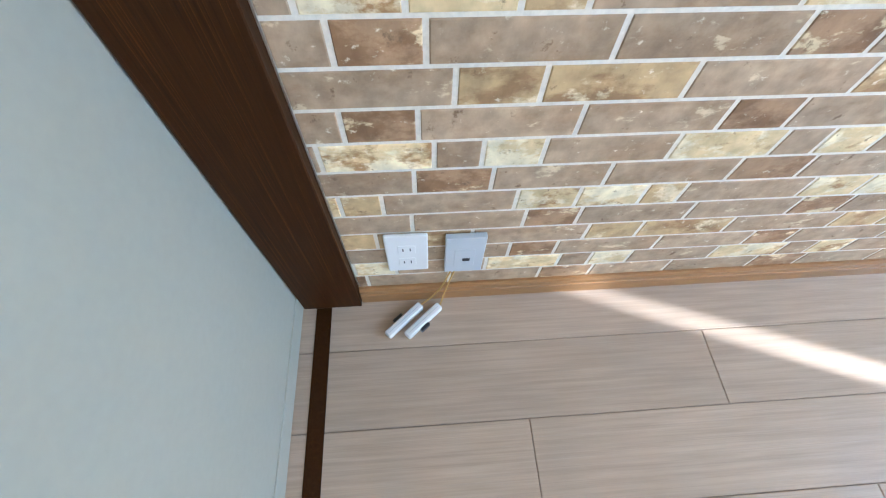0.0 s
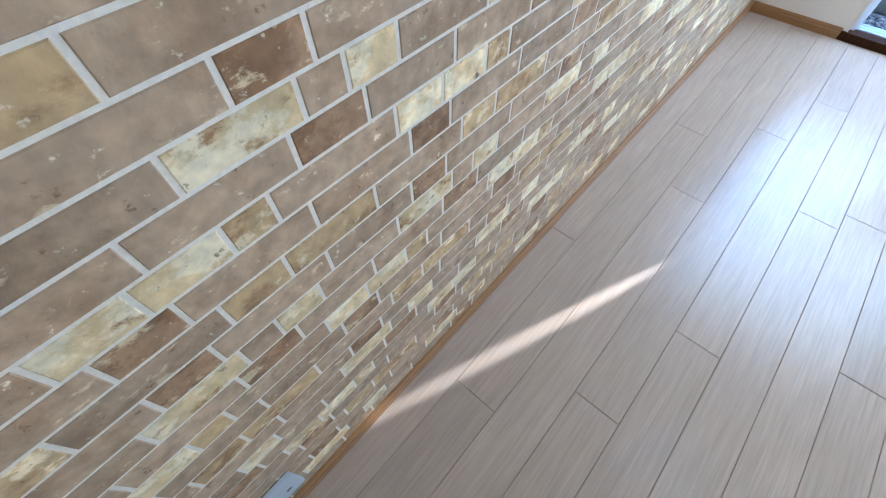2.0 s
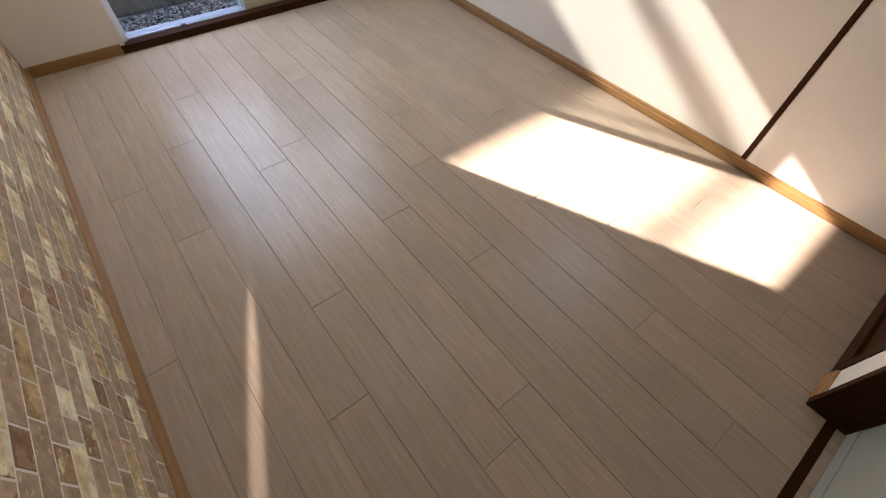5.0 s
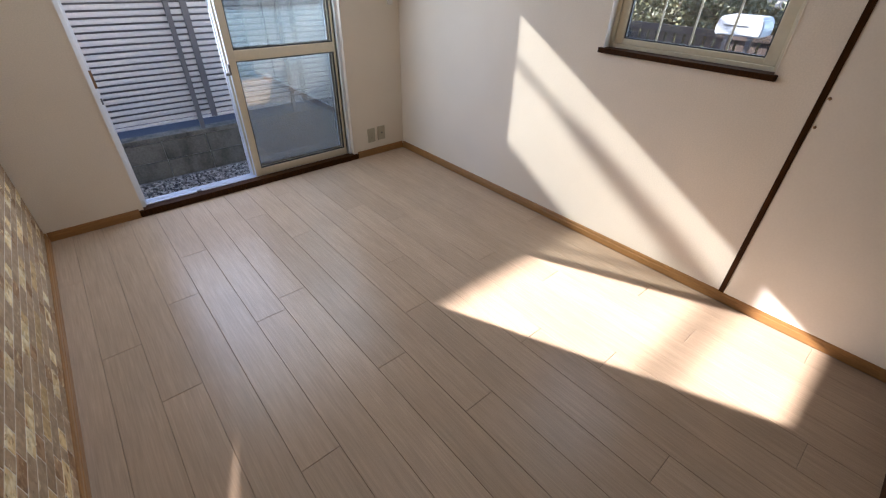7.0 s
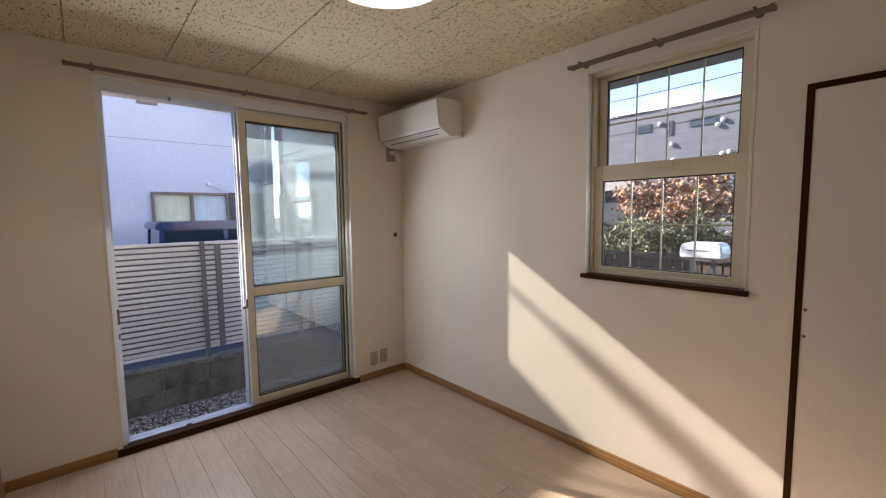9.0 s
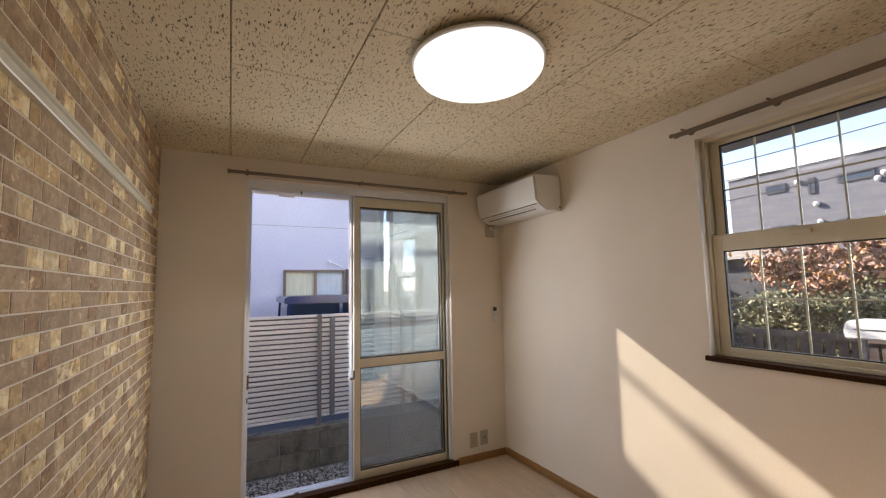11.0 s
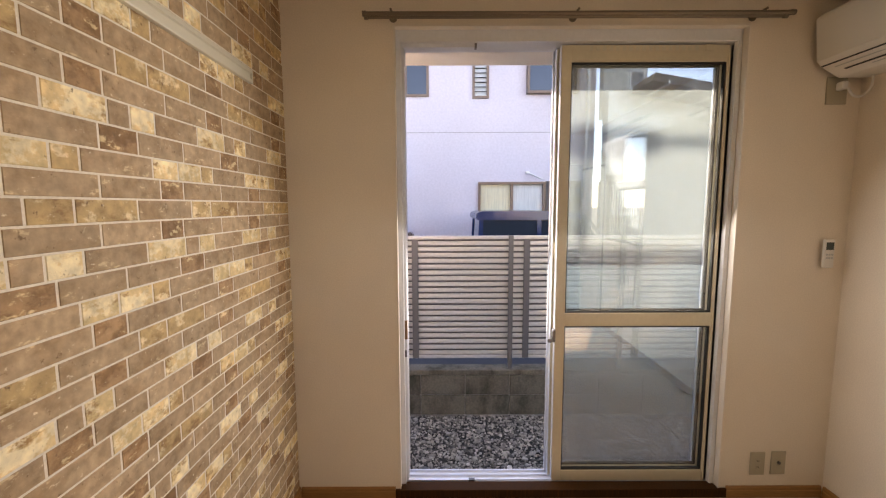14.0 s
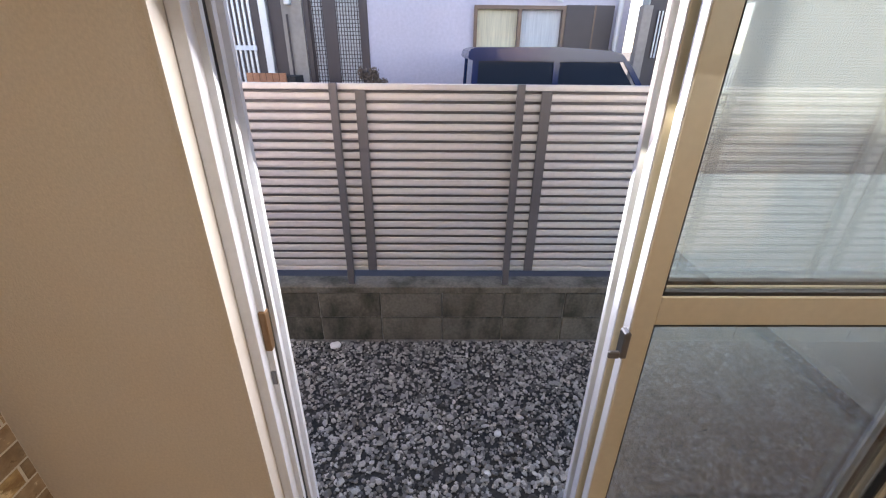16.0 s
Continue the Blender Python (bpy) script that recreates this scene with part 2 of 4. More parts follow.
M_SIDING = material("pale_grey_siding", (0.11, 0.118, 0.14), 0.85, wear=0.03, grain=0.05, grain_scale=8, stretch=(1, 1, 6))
M_WHITEWALL = material("white_siding", (0.46, 0.47, 0.44), 0.8, grain=0.04, grain_scale=10, stretch=(8, 1, 0.5))
M_NAVYWALL = material("dark_blue_wall", (0.03, 0.04, 0.055), 0.8, grain=0.1)
M_PORCH = material("beige_render", (0.36, 0.31, 0.26), 0.9, grain=0.08, grain_scale=20)
M_TERRACOTTA = material("terracotta_brick", (0.5, 0.22, 0.12), 0.85, grain=0.15, grain_scale=30, vary=0.15)
M_DRY = material("dry_leaf", (0.2, 0.14, 0.1), 0.7, vary=0.5, per_island=True)
M_BARK = material("bark", (0.1, 0.07, 0.05), 0.9, grain=0.3, grain_scale=20)
M_LEAF_RED = material("autumn_leaf", (0.27, 0.15, 0.115), 0.6, vary=0.5, per_island=True, spots=(((0.42, 0.22, 0.05), 2.0, 0.5, 0.65, (1, 1, 1)),))
M_LEAF = material("green_leaf", (0.1, 0.108, 0.055), 0.5, vary=0.5, per_island=True, spots=(((0.15, 0.15, 0.06), 3.0, 0.55, 0.65, (1, 1, 1)),))
M_PALE = material("pale_metal", (0.7, 0.7, 0.68), 0.4, metal=0.3)
M_CABLE = material("black_cable", (0.02, 0.02, 0.02), 0.7)


# ---- building helpers ----
def box(bm, x0, x1, y0, y1, z0, z1, bevel=0.0, segments=1):
    x0, x1, y0, y1, z0, z1 = min(x0, x1), max(x0, x1), min(y0, y1), max(y0, y1), min(z0, z1), max(z0, z1)
    r = bmesh.ops.create_cube(bm, size=1.0, matrix=Matrix.LocRotScale(((x0 + x1) / 2, (y0 + y1) / 2, (z0 + z1) / 2), None, (x1 - x0, y1 - y0, z1 - z0)))
    if bevel:
        edges = list({e for v in r["verts"] for e in v.link_edges})
        bmesh.ops.bevel(bm, geom=edges, offset=bevel, segments=segments, affect="EDGES", profile=0.5)
    return r["verts"]


def rod(bm, a, b, radius, sides=10):
    a, b = Vector(a), Vector(b)
    turn = (b - a).to_track_quat("Z", "Y").to_matrix().to_4x4()
    bmesh.ops.create_cone(bm, cap_ends=True, segments=sides, radius1=radius, radius2=radius, depth=(b - a).length, matrix=Matrix.Translation((a + b) / 2) @ turn)


def profile(bm, points, axis, a, b):
    """A closed outline swept straight along an axis from a to b."""
    def at(p, s):
        return {"x": (s, p[0], p[1]), "y": (p[0], s, p[1]), "z": (p[0], p[1], s)}[axis]
    v0 = [bm.verts.new(at(p, a)) for p in points]
    v1 = [bm.verts.new(at(p, b)) for p in points]
    bm.faces.new(v0)
    bm.faces.new(v1[::-1])
    for i in range(len(points)):
        j = (i + 1) % len(points)
        bm.faces.new((v0[j], v0[i], v1[i], v1[j]))
    bmesh.ops.recalc_face_normals(bm, faces=bm.faces)


def mesh_of(name, bm, mats, smooth=False):
    me = bpy.data.meshes.new(name)
    bm.to_mesh(me)
    bm.free()
    for m in mats if isinstance(mats, (list, tuple)) else [mats]:
        me.materials.append(m)
    if smooth:
        for p in me.polygons:
            p.use_smooth = True
    return me


def part(name, bm, mats, parent=None, label="", smooth=False):
    ob = new(name, mesh_of(name, bm, mats, smooth))
    if parent is not None:
        ob.parent = parent
    if label:
        ob["label"] = label
    return ob


def block(name, dims, mat, parent=None, label="", bevel=0.0, segments=1):
    bm = bmesh.new()
    box(bm, *dims, bevel=bevel, segments=segments)
    return part(name, bm, mat, parent, label)


def blocks(name, many, mat, parent=None, label="", bevel=0.0):
    bm = bmesh.new()
    for dims in many:
        box(bm, *dims, bevel=bevel)
    return part(name, bm, mat, parent, label)


def holder(name, label, category, group="", kind=""):
    return tagged(new(name), label, category, group, kind)


def setting(ob, label, category):
    return tagged(ob, label, category, kind="structure")


# ---- the room ----
W, Y0, Y1, H = 2.6, 0.08, 3.6, 2.38
T = 0.15
OX0, OX1, OZ1 = 0.503, 2.081, 2.24     # glazed door opening
NY0, NY1, NZ0, NZ1 = 1.006, 1.783, 1.058, 2.21     # side window opening

setting(blocks("wall_back", [(-T, OX0, Y1, Y1 + T, -0.5, H + 0.1), (OX1, W + T, Y1, Y1 + T, -0.5, H + 0.1), (OX0, OX1, Y1, Y1 + T, OZ1, H + 0.1), (OX0, OX1, Y1 + 0.004, Y1 + T, -0.5, -0.004)], M_WALL), "cream textured wallpaper wall around the glazed door", "wall")
setting(blocks("wall_right", [(W, W + T, NY1, Y1, -0.5, H + 0.1), (W, W + T, -0.3, NY0, -0.5, H + 0.1), (W, W + T, NY0, NY1, -0.5, NZ0), (W, W + T, NY0, NY1, NZ1, H + 0.1)], M_WALL), "cream textured wallpaper wall with a window", "wall")
wall_brick = setting(block("wall_brick", (-T, -0.0015, Y0, Y1, -0.5, H + 0.1), M_GROUT), "wall papered with pale brick pattern", "wall")
setting(blocks("wall_near", [(1.69, 1.82, -0.06, Y0 - 0.005, 0, H), (1.69, W, -0.06, Y0 - 0.005, 2.0, H), (-T, 1.69, -0.06, Y0 - 0.005, 2.05, H), (-T, W + T, -0.25, -0.12, -0.5, H + 0.1), (-T, -0.002, -0.12, Y0 - 0.002, -0.5, H)], M_WALL), "cream wall with the entrance doors", "wall")
setting(block("floor", (-0.1, W, -0.12, Y1, -0.06, -0.004), M_GAP), "subfloor seen only in plank joints", "floor")

# ceiling of staggered fissured tiles
bm = bmesh.new()
for c in range(-1, 6):
    cx0, cx1 = max(0, 0.395 + 0.4515 * c), min(W, 0.395 + 0.4515 * (c + 1))
    first = 1.39 if c % 2 == 0 else 1.84
    cuts = sorted({Y0 - 0.3, Y1} | {first + 0.915 * k for k in range(-2, 4) if Y0 - 0.3 < first + 0.915 * k < Y1})
    for a, b in zip(cuts, cuts[1:]):
        box(bm, cx0 + 0.0025, cx1 - 0.0025, a + 0.0009, b - 0.0009, H, H + 0.012, bevel=0.0022)
box(bm, -0.1, W + 0.1, Y0 - 0.3, Y1 + 0.1, H + 0.013, H + 0.1)
setting(part("ceiling", bm, M_CEIL), "cream fissured mineral tile ceiling", "ceiling")

# trims
def baseboard(name, points, axis, a, b):
    bm = bmesh.new()
    profile(bm, points, axis, a, b)
    return setting(part(name, bm, M_BASE), "amber wood baseboard along the wall", "baseboard")


def base_outline(at, sign):
    return [(at, 0.0), (at + sign * 0.011, 0.0), (at + sign * 0.011, 0.034), (at + sign * 0.0085, 0.037), (at + sign * 0.0085, 0.05), (at + sign * 0.005, 0.057), (at, 0.057)]


baseboard("baseboard_brick", base_outline(0.0, 1), "y", Y0, Y1)
baseboard("baseboard_right", base_outline(W, -1), "y", Y0, Y1 - 0.011)
baseboard("baseboard_back_1", base_outline(Y1, -1), "x", 0.012, OX0 - 0.025)
baseboard("baseboard_back_2", base_outline(Y1, -1), "x", OX1 + 0.037, W - 0.012)
baseboard("baseboard_near", base_outline(Y0 - 0.005, 1), "x", 1.69, 1.815)
setting(block("trim_ceiling", (-0.001, 0.006, Y0, Y1 - 0.001, H - 0.006, H - 0.0005), M_CEIL), "thin trim where brick paper meets the ceiling", "trim")

# entrance: dark jambs, floor track, white sliding door, dark door beside it
setting(block("jamb_1", (-0.004, 0.019, -0.04, 0.078, 0, 2.05), M_DARK, bevel=0.0015), "dark stained wooden door jamb beside brick wall", "door jamb")
setting(block("jamb_2", (1.66, 1.69, -0.04, 0.084, 0, 2.05), M_DARK, bevel=0.0015), "dark stained wooden door jamb", "door jamb")
setting(block("lintel", (0.019, 1.66, -0.04, 0.082, 2.02, 2.05), M_DARK, bevel=0.0015), "dark stained wooden door lintel", "lintel")
setting(block("floor_track", (0.019, 1.66, -0.014, 0.017, -0.006, 0.0015), M_DARK, bevel=0.0006), "dark wooden sliding door track in the floor", "door track")
sliding = holder("sliding_door", "white flat sliding door, closed", "door")
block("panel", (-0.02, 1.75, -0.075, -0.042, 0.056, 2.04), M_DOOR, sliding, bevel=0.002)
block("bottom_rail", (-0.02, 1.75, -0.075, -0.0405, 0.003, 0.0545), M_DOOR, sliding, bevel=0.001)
inner = holder("panel_door", "dark brown framed wooden door, closed", "door")
for name, d in (("stile", (1.82, 1.87, 0.03, 0.079, 0.002, 1.98)), ("stile", (2.54, 2.588, 0.03, 0.079, 0.002, 1.98)), ("rail", (1.87, 2.54, 0.03, 0.079, 0.002, 0.07)), ("rail", (1.87, 2.54, 0.03, 0.079, 1.9, 1.98))):
    block(name, d, M_DARK, inner, bevel=0.002)
block("panel", (1.87, 2.54, 0.04, 0.062, 0.07, 1.9), M_DARK, inner)

# closet front on the right wall
closet = holder("closet_door", "white papered closet door with dark wooden frame", "closet door")
block("panel", (W - 0.010, W - 0.0005, 0.09, 0.81, 0.058, 1.9), M_PANEL, closet, bevel=0.001)
block("frame_strip", (W - 0.013, W - 0.0005, 0.81, 0.834, 0.058, 1.925), M_DARK, closet, bevel=0.001)
block("frame_strip", (W - 0.013, W - 0.0005, 0.085, 0.81, 1.9, 1.925), M_DARK, closet, bevel=0.001)
for z in (1.028, 0.919):
    bm = bmesh.new()
    bmesh.ops.create_uvsphere(bm, u_segments=10, v_segments=6, radius=0.0065, matrix=Matrix.Translation((W - 0.012, 0.799, z)))
    part("knob", bm, M_BRASS, closet, "small round brass stud", smooth=True)

# glazed door: sill, frame, sashes, screen
FY = 3.655
setting(block("door_sill", (OX0 - 0.025, OX1 + 0.037, Y1 - 0.012, FY + 0.0, 0.0, 0.045), M_DARK, bevel=0.002), "dark stained wooden sill under the glazed door", "sill")
frame_ = holder("glazed_door_frame", "cream aluminium frame of the sliding glazed door", "door frame")
block("head", (OX0 + 0.002, OX1 - 0.002, FY - 0.02, FY + 0.115, 2.185, OZ1 - 0.002), M_FRAME, frame_, bevel=0.001)
block("head_track", (OX0 + 0.03, 0.865, FY, FY + 0.016, 2.168, 2.184), M_FRAME, frame_)
block("head_stop", (0.865, 0.875, FY - 0.004, FY + 0.02, 2.163, 2.184), M_STEEL, frame_, "small dark stop block")
block("threshold", (OX0 + 0.002, OX1 - 0.002, FY + 0.001, FY + 0.12, 0.0, 0.03), M_SILVER, frame_, bevel=0.001)
for y in (FY + 0.022, FY + 0.062, FY + 0.1):
    block("track_rail", (OX0 + 0.03, OX1 - 0.03, y - 0.003, y + 0.003, 0.03, 0.042), M_SILVER, frame_)
block("track_clip", (0.845, 0.875, FY + 0.004, FY + 0.02, 0.03, 0.05), M_STEEL, frame_, "small grey metal clip in the track")
block("track_bar", (OX0 + 0.03, 0.845, FY + 0.003, FY + 0.018, 0.03, 0.05), M_SILVER, frame_)
for x0, x1, s in ((OX0 + 0.002, OX0 + 0.024, 1), (OX1 - 0.024, OX1 - 0.002, -1)):
    block("jamb", (x0, x1, FY - 0.02, FY + 0.12, 0.03, 2.185), M_FRAME, frame_, bevel=0.001)
    inner_x = x1 if s > 0 else x0
    for y in (FY + 0.006, FY + 0.045, FY + 0.085):
        block("guide", (inner_x, inner_x + s * 0.012, y, y + 0.012, 0.03, 2.185), M_FRAME, frame_)
    block("gasket", (inner_x, inner_x + s * 0.004, FY + 0.02, FY + 0.044, 0.05, 2.16), M_RUBBER, frame_)
# painted reveal boards
setting(blocks("trim_reveal", [(OX0 - 0.004, OX0 + 0.002, Y1 - 0.003, FY - 0.021, 0.045, OZ1), (OX1 - 0.002, OX1 + 0.004, Y1 - 0.003, FY - 0.021, 0.045, OZ1), (OX0 + 0.0025, OX1 - 0.0025, Y1 - 0.003, FY - 0.021, OZ1 - 0.004, OZ1 + 0.004)], M_PANEL), "white painted reveal around the glazed door", "trim")


def sash(name, label, x0, x1, y, z0, z1, mid, glass_drop=0.0):
    """A sliding sash with two stiles, three rails and two panes."""
    s = holder(name, label, "sliding sash", "sashes of the glazed door")
    half, st = 0.014, 0.046
    block("stile", (x0, x0 + st, y - half, y + half, z0, z1), M_ALU, s, bevel=0.0015)
    block("stile", (x1 - 0.03, x1, y - half, y + half, z0, z1), M_ALU, s, bevel=0.0015)
    block("rail", (x0 + st, x1 - 0.03, y - half, y + half, z0, z0 + 0.055), M_ALU, s, bevel=0.0015)
    block("rail", (x0 + st, x1 - 0.03, y - half, y + half, mid - 0.033, mid + 0.033), M_ALU, s, bevel=0.0015)
    block("rail", (x0 + st, x1 - 0.03, y - half, y + half, z1 - 0.075, z1), M_ALU, s, bevel=0.0015)
    for a, b in ((z0 + 0.055, mid - 0.033), (mid + 0.033, z1 - 0.075)):
        g = blocks("gasket", [(x0 + st, x1 - 0.03, y - 0.008, y + 0.008, a, a + 0.008), (x0 + st, x1 - 0.03, y - 0.008, y + 0.008, b - 0.008, b), (x0 + st, x0 + st + 0.006, y - 0.008, y + 0.008, a + 0.008, b - 0.008), (x1 - 0.038, x1 - 0.03, y - 0.008, y + 0.008, a + 0.008, b - 0.008)], M_RUBBER, s)
        bm = bmesh.new()
        box(bm, x0 + st, x1 - 0.03, y - 0.0015, y + 0.0015, a, b)
        p = part("pane", bm, M_GLASS, s, "clear glass pane")
    return s


right_sash = sash("sliding_sash", "cream aluminium glazed sash, closed half", 1.268, OX1 - 0.02, FY + 0.02, 0.043, 2.178, 0.886)
for k in range(17):
    x = 1.395 + k * 0.0302
    block("vent_slot", (x, x + 0.016, FY + 0.004, FY + 0.0062, 2.152, 2.175), M_RAIL, right_sash)
block("vent_latch", (1.925, 1.965, FY + 0.0, FY + 0.0062, 2.15, 2.178), M_ALU, right_sash, bevel=0.002)
block("stile_edge", (1.2655, 1.268, FY + 0.008, FY + 0.032, 0.05, 2.18), M_SILVER, right_sash, "bare metal edge of the stile")
bm = bmesh.new()
box(bm, 1.254, 1.268, FY - 0.006, FY + 0.02, 0.775, 0.84, bevel=0.003)
box(bm, 1.232, 1.256, FY - 0.002, FY + 0.008, 0.772, 0.79, bevel=0.003)
part("crescent_lock", bm, M_STEEL, right_sash, "dark steel crescent lock")
left_sash = sash("sliding_sash", "cream aluminium glazed sash slid open behind the other", 1.258, OX1 - 0.022, FY + 0.062, 0.043, 2.178, 0.886)
block("stile_edge", (1.2555, 1.258, FY + 0.05, FY + 0.075, 0.05, 2.18), M_SILVER, left_sash, "bare metal edge of the stile")
screen = holder("insect_screen", "grey insect screen in aluminium frame, slid aside", "insect screen")
for d in ((1.25, 1.275, FY + 0.09, FY + 0.105, 0.043, 2.18), (2.03, 2.05, FY + 0.09, FY + 0.105, 0.043, 2.18), (1.275, 2.03, FY + 0.09, FY + 0.105, 0.043, 0.08), (1.275, 2.03, FY + 0.09, FY + 0.105, 0.87, 0.9), (1.275, 2.03, FY + 0.09, FY + 0.105, 2.14, 2.18)):
    block("frame_bar", d, M_SILVER, screen, bevel=0.001)
bm = bmesh.new()
box(bm, 1.275, 2.03, FY + 0.097, FY + 0.0975, 0.08, 0.87)
box(bm, 1.275, 2.03, FY + 0.097, FY + 0.0975, 0.9, 2.14)
part("mesh", bm, M_SCREEN, screen)
latch = holder("door_strike", "brown metal strike plate on the door jamb", "strike plate")
block("plate", (OX0 + 0.024, OX0 + 0.038, FY + 0.001, FY + 0.02, 0.79, 0.885), M_BRASS, latch, bevel=0.002)
block("lower_clip", (OX0 + 0.024, OX0 + 0.034, FY + 0.002, FY + 0.016, 0.70, 0.735), M_STEEL, latch, bevel=0.001)


def curtain_rod(name, label, a, b, off):
    """A double rod on brackets; off points into the room."""
    s = holder(name, label, "curtain rod", "curtain rods")
    a, b, off = Vector(a), Vector(b), Vector(off)
    for k, z in ((0.045, 0.0), (0.085, -0.004)):
        bm = bmesh.new()
        rod(bm, a + off * k + Vector((0, 0, z)), b + off * k + Vector((0, 0, z)), 0.0085)
        r_ = part("rod", bm, M_ROD, s, smooth=False)
        for e, f in ((a, b), (b, a)):
            bm = bmesh.new()
            d = (f - e).normalized()
            p = e + off * k + Vector((0, 0, z))
            rod(bm, p - d * 0.012, p + d * 0.004, 0.0115)
            part("end_cap", bm, M_ROD, s)
    for f in (0.06, 0.5, 0.94):
        p = a.lerp(b, f)
        bm = bmesh.new()
        rod(bm, p + Vector((0, 0, 0.012)), p + off * 0.09 + Vector((0, 0, 0.012)), 0.005, 8)
        rod(bm, p + off * 0.0 + Vector((0, 0, 0.012)), p + off * 0.004 + Vector((0, 0, 0.012)), 0.018, 12)
        part("bracket", bm, M_ROD, s)
    return s


curtain_rod("curtain_rod", "brown metal double curtain rod above the glazed door", (0.392, Y1, 2.258), (2.196, Y1, 2.258), (0, -1, 0))
curtain_rod("curtain_rod", "brown metal double curtain rod above the window", (W, 0.95, 2.241), (W, 1.845, 2.241), (-1, 0, 0))

# side window
win = holder("window_1", "cream aluminium double-hung window with muntins", "window", kind="structure")
WX = W + 0.045
setting(block("window_sill", (W - 0.022, W + 0.05, NY0 - 0.014, NY1 + 0.019, NZ0 - 0.004, NZ0 + 0.02), M_DARK, bevel=0.002), "dark stained wooden window sill", "sill")
for d in ((WX, WX + 0.09, NY0 + 0.001, NY0 + 0.022, NZ0 + 0.021, NZ1 - 0.001), (WX, WX + 0.09, NY1 - 0.022, NY1 - 0.001, NZ0 + 0.021, NZ1 - 0.001), (WX, WX + 0.09, NY0 + 0.022, NY1 - 0.022, NZ1 - 0.022, NZ1 - 0.001), (WX, WX + 0.09, NY0 + 0.022, NY1 - 0.022, NZ0 + 0.021, NZ0 + 0.04)):
    block("window_frame", d, M_ALU, win, bevel=0.002)


def hung_sash(x, y0, y1, z0, z1, top, bottom, side):
    for d in ((x, x + 0.028, y0, y0 + side, z0, z1), (x, x + 0.028, y1 - side, y1, z0, z1), (x, x + 0.028, y0 + side, y1 - side, z0, z0 + bottom), (x, x + 0.028, y0 + side, y1 - side, z1 - top, z1)):
        block("sash_bar", d, M_ALU, win, bevel=0.002)
    a0, a1, b0, b1 = y0 + side, y1 - side, z0 + bottom, z1 - top
    blocks("gasket", [(x + 0.006, x + 0.022, a0, a1, b0, b0 + 0.006), (x + 0.006, x + 0.022, a0, a1, b1 - 0.006, b1), (x + 0.006, x + 0.022, a0, a0 + 0.006, b0 + 0.006, b1 - 0.006), (x + 0.006, x + 0.022, a1 - 0.006, a1, b0 + 0.006, b1 - 0.006)], M_RUBBER, win)
    p = block("pane", (x + 0.012, x + 0.015, a0, a1, b0, b1), M_GLASS, win)
    p.visible_shadow = False
    for k in (1, 2, 3):
        y = a0 + (a1 - a0) * k / 4
        block("muntin", (x + 0.0155, x + 0.0215, y - 0.004, y + 0.004, b0, b1), M_ALU, win)
    z = (b0 + b1) / 2
    block("muntin", (x + 0.0155, x + 0.0215, a0, a1, z - 0.004, z + 0.004), M_ALU, win)


hung_sash(WX + 0.045, NY0 + 0.023, NY1 - 0.023, 1.645, NZ1 - 0.0225, 0.021, 0.041, 0.046)
hung_sash(WX + 0.008, NY0 + 0.023, NY1 - 0.023, NZ0 + 0.041, 1.692, 0.085, 0.025, 0.046)
block("sash_lock", (WX - 0.004, WX + 0.008, 1.34, 1.42, 1.655, 1.675), M_ALU, win, "small sash lock", bevel=0.003)
setting(blocks("trim_window_reveal", [(W - 0.002, WX, NY0 - 0.003, NY0 + 0.001, NZ0 + 0.02, NZ1 + 0.002), (W - 0.002, WX, NY1 - 0.001, NY1 + 0.003, NZ0 + 0.02, NZ1 + 0.002), (W - 0.002, WX, NY0 + 0.0015, NY1 - 0.0015, NZ1 - 0.002, NZ1 + 0.003)], M_PANEL), "white reveal around the side window", "trim")

# picture rail on the brick wall
rail = holder("picture_rail", "satin metal picture rail on brick wall", "picture rail")
bm = bmesh.new()
profile(bm, [(0.001, 1.898), (0.014, 1.898), (0.016, 1.902), (0.016, 1.91), (0.009, 1.913), (0.009, 1.931), (0.016, 1.934), (0.016, 1.942), (0.013, 1.947), (0.001, 1.947)], "y", 0.2, 3.255)
part("rail_body", bm, M_RAIL, rail)
block("end_cap", (0.001, 0.0165, 3.255, 3.261, 1.897, 1.948), M_RAIL, rail)

# air conditioner: front leaning out towards the top, slanted outlet below
ac = holder("air_conditioner", "white wall-mounted air conditioner near the ceiling", "air conditioner")
bm = bmesh.new()
profile(bm, [(W - 0.001, 2.002), (W - 0.132, 2.0), (W - 0.146, 2.006), (W - 0.22, 2.048), (W - 0.233, 2.066), (W - 0.25, 2.245), (W - 0.242, 2.259), (W - 0.001, 2.268)], "y", 2.79, 3.575)
bmesh.ops.bevel(bm, geom=[e for e in bm.edges if abs(e.verts[0].co.y - e.verts[1].co.y) < 0.001], offset=0.008, segments=2, affect="EDGES")
part("body", bm, M_WHITE, ac)
bm = bmesh.new()
profile(bm, [(W - 0.2345, 2.064), (W - 0.239, 2.068), (W - 0.256, 2.243), (W - 0.252, 2.25), (W - 0.246, 2.25)], "y", 2.8, 3.566)
part("front_panel", bm, M_WHITE, ac)
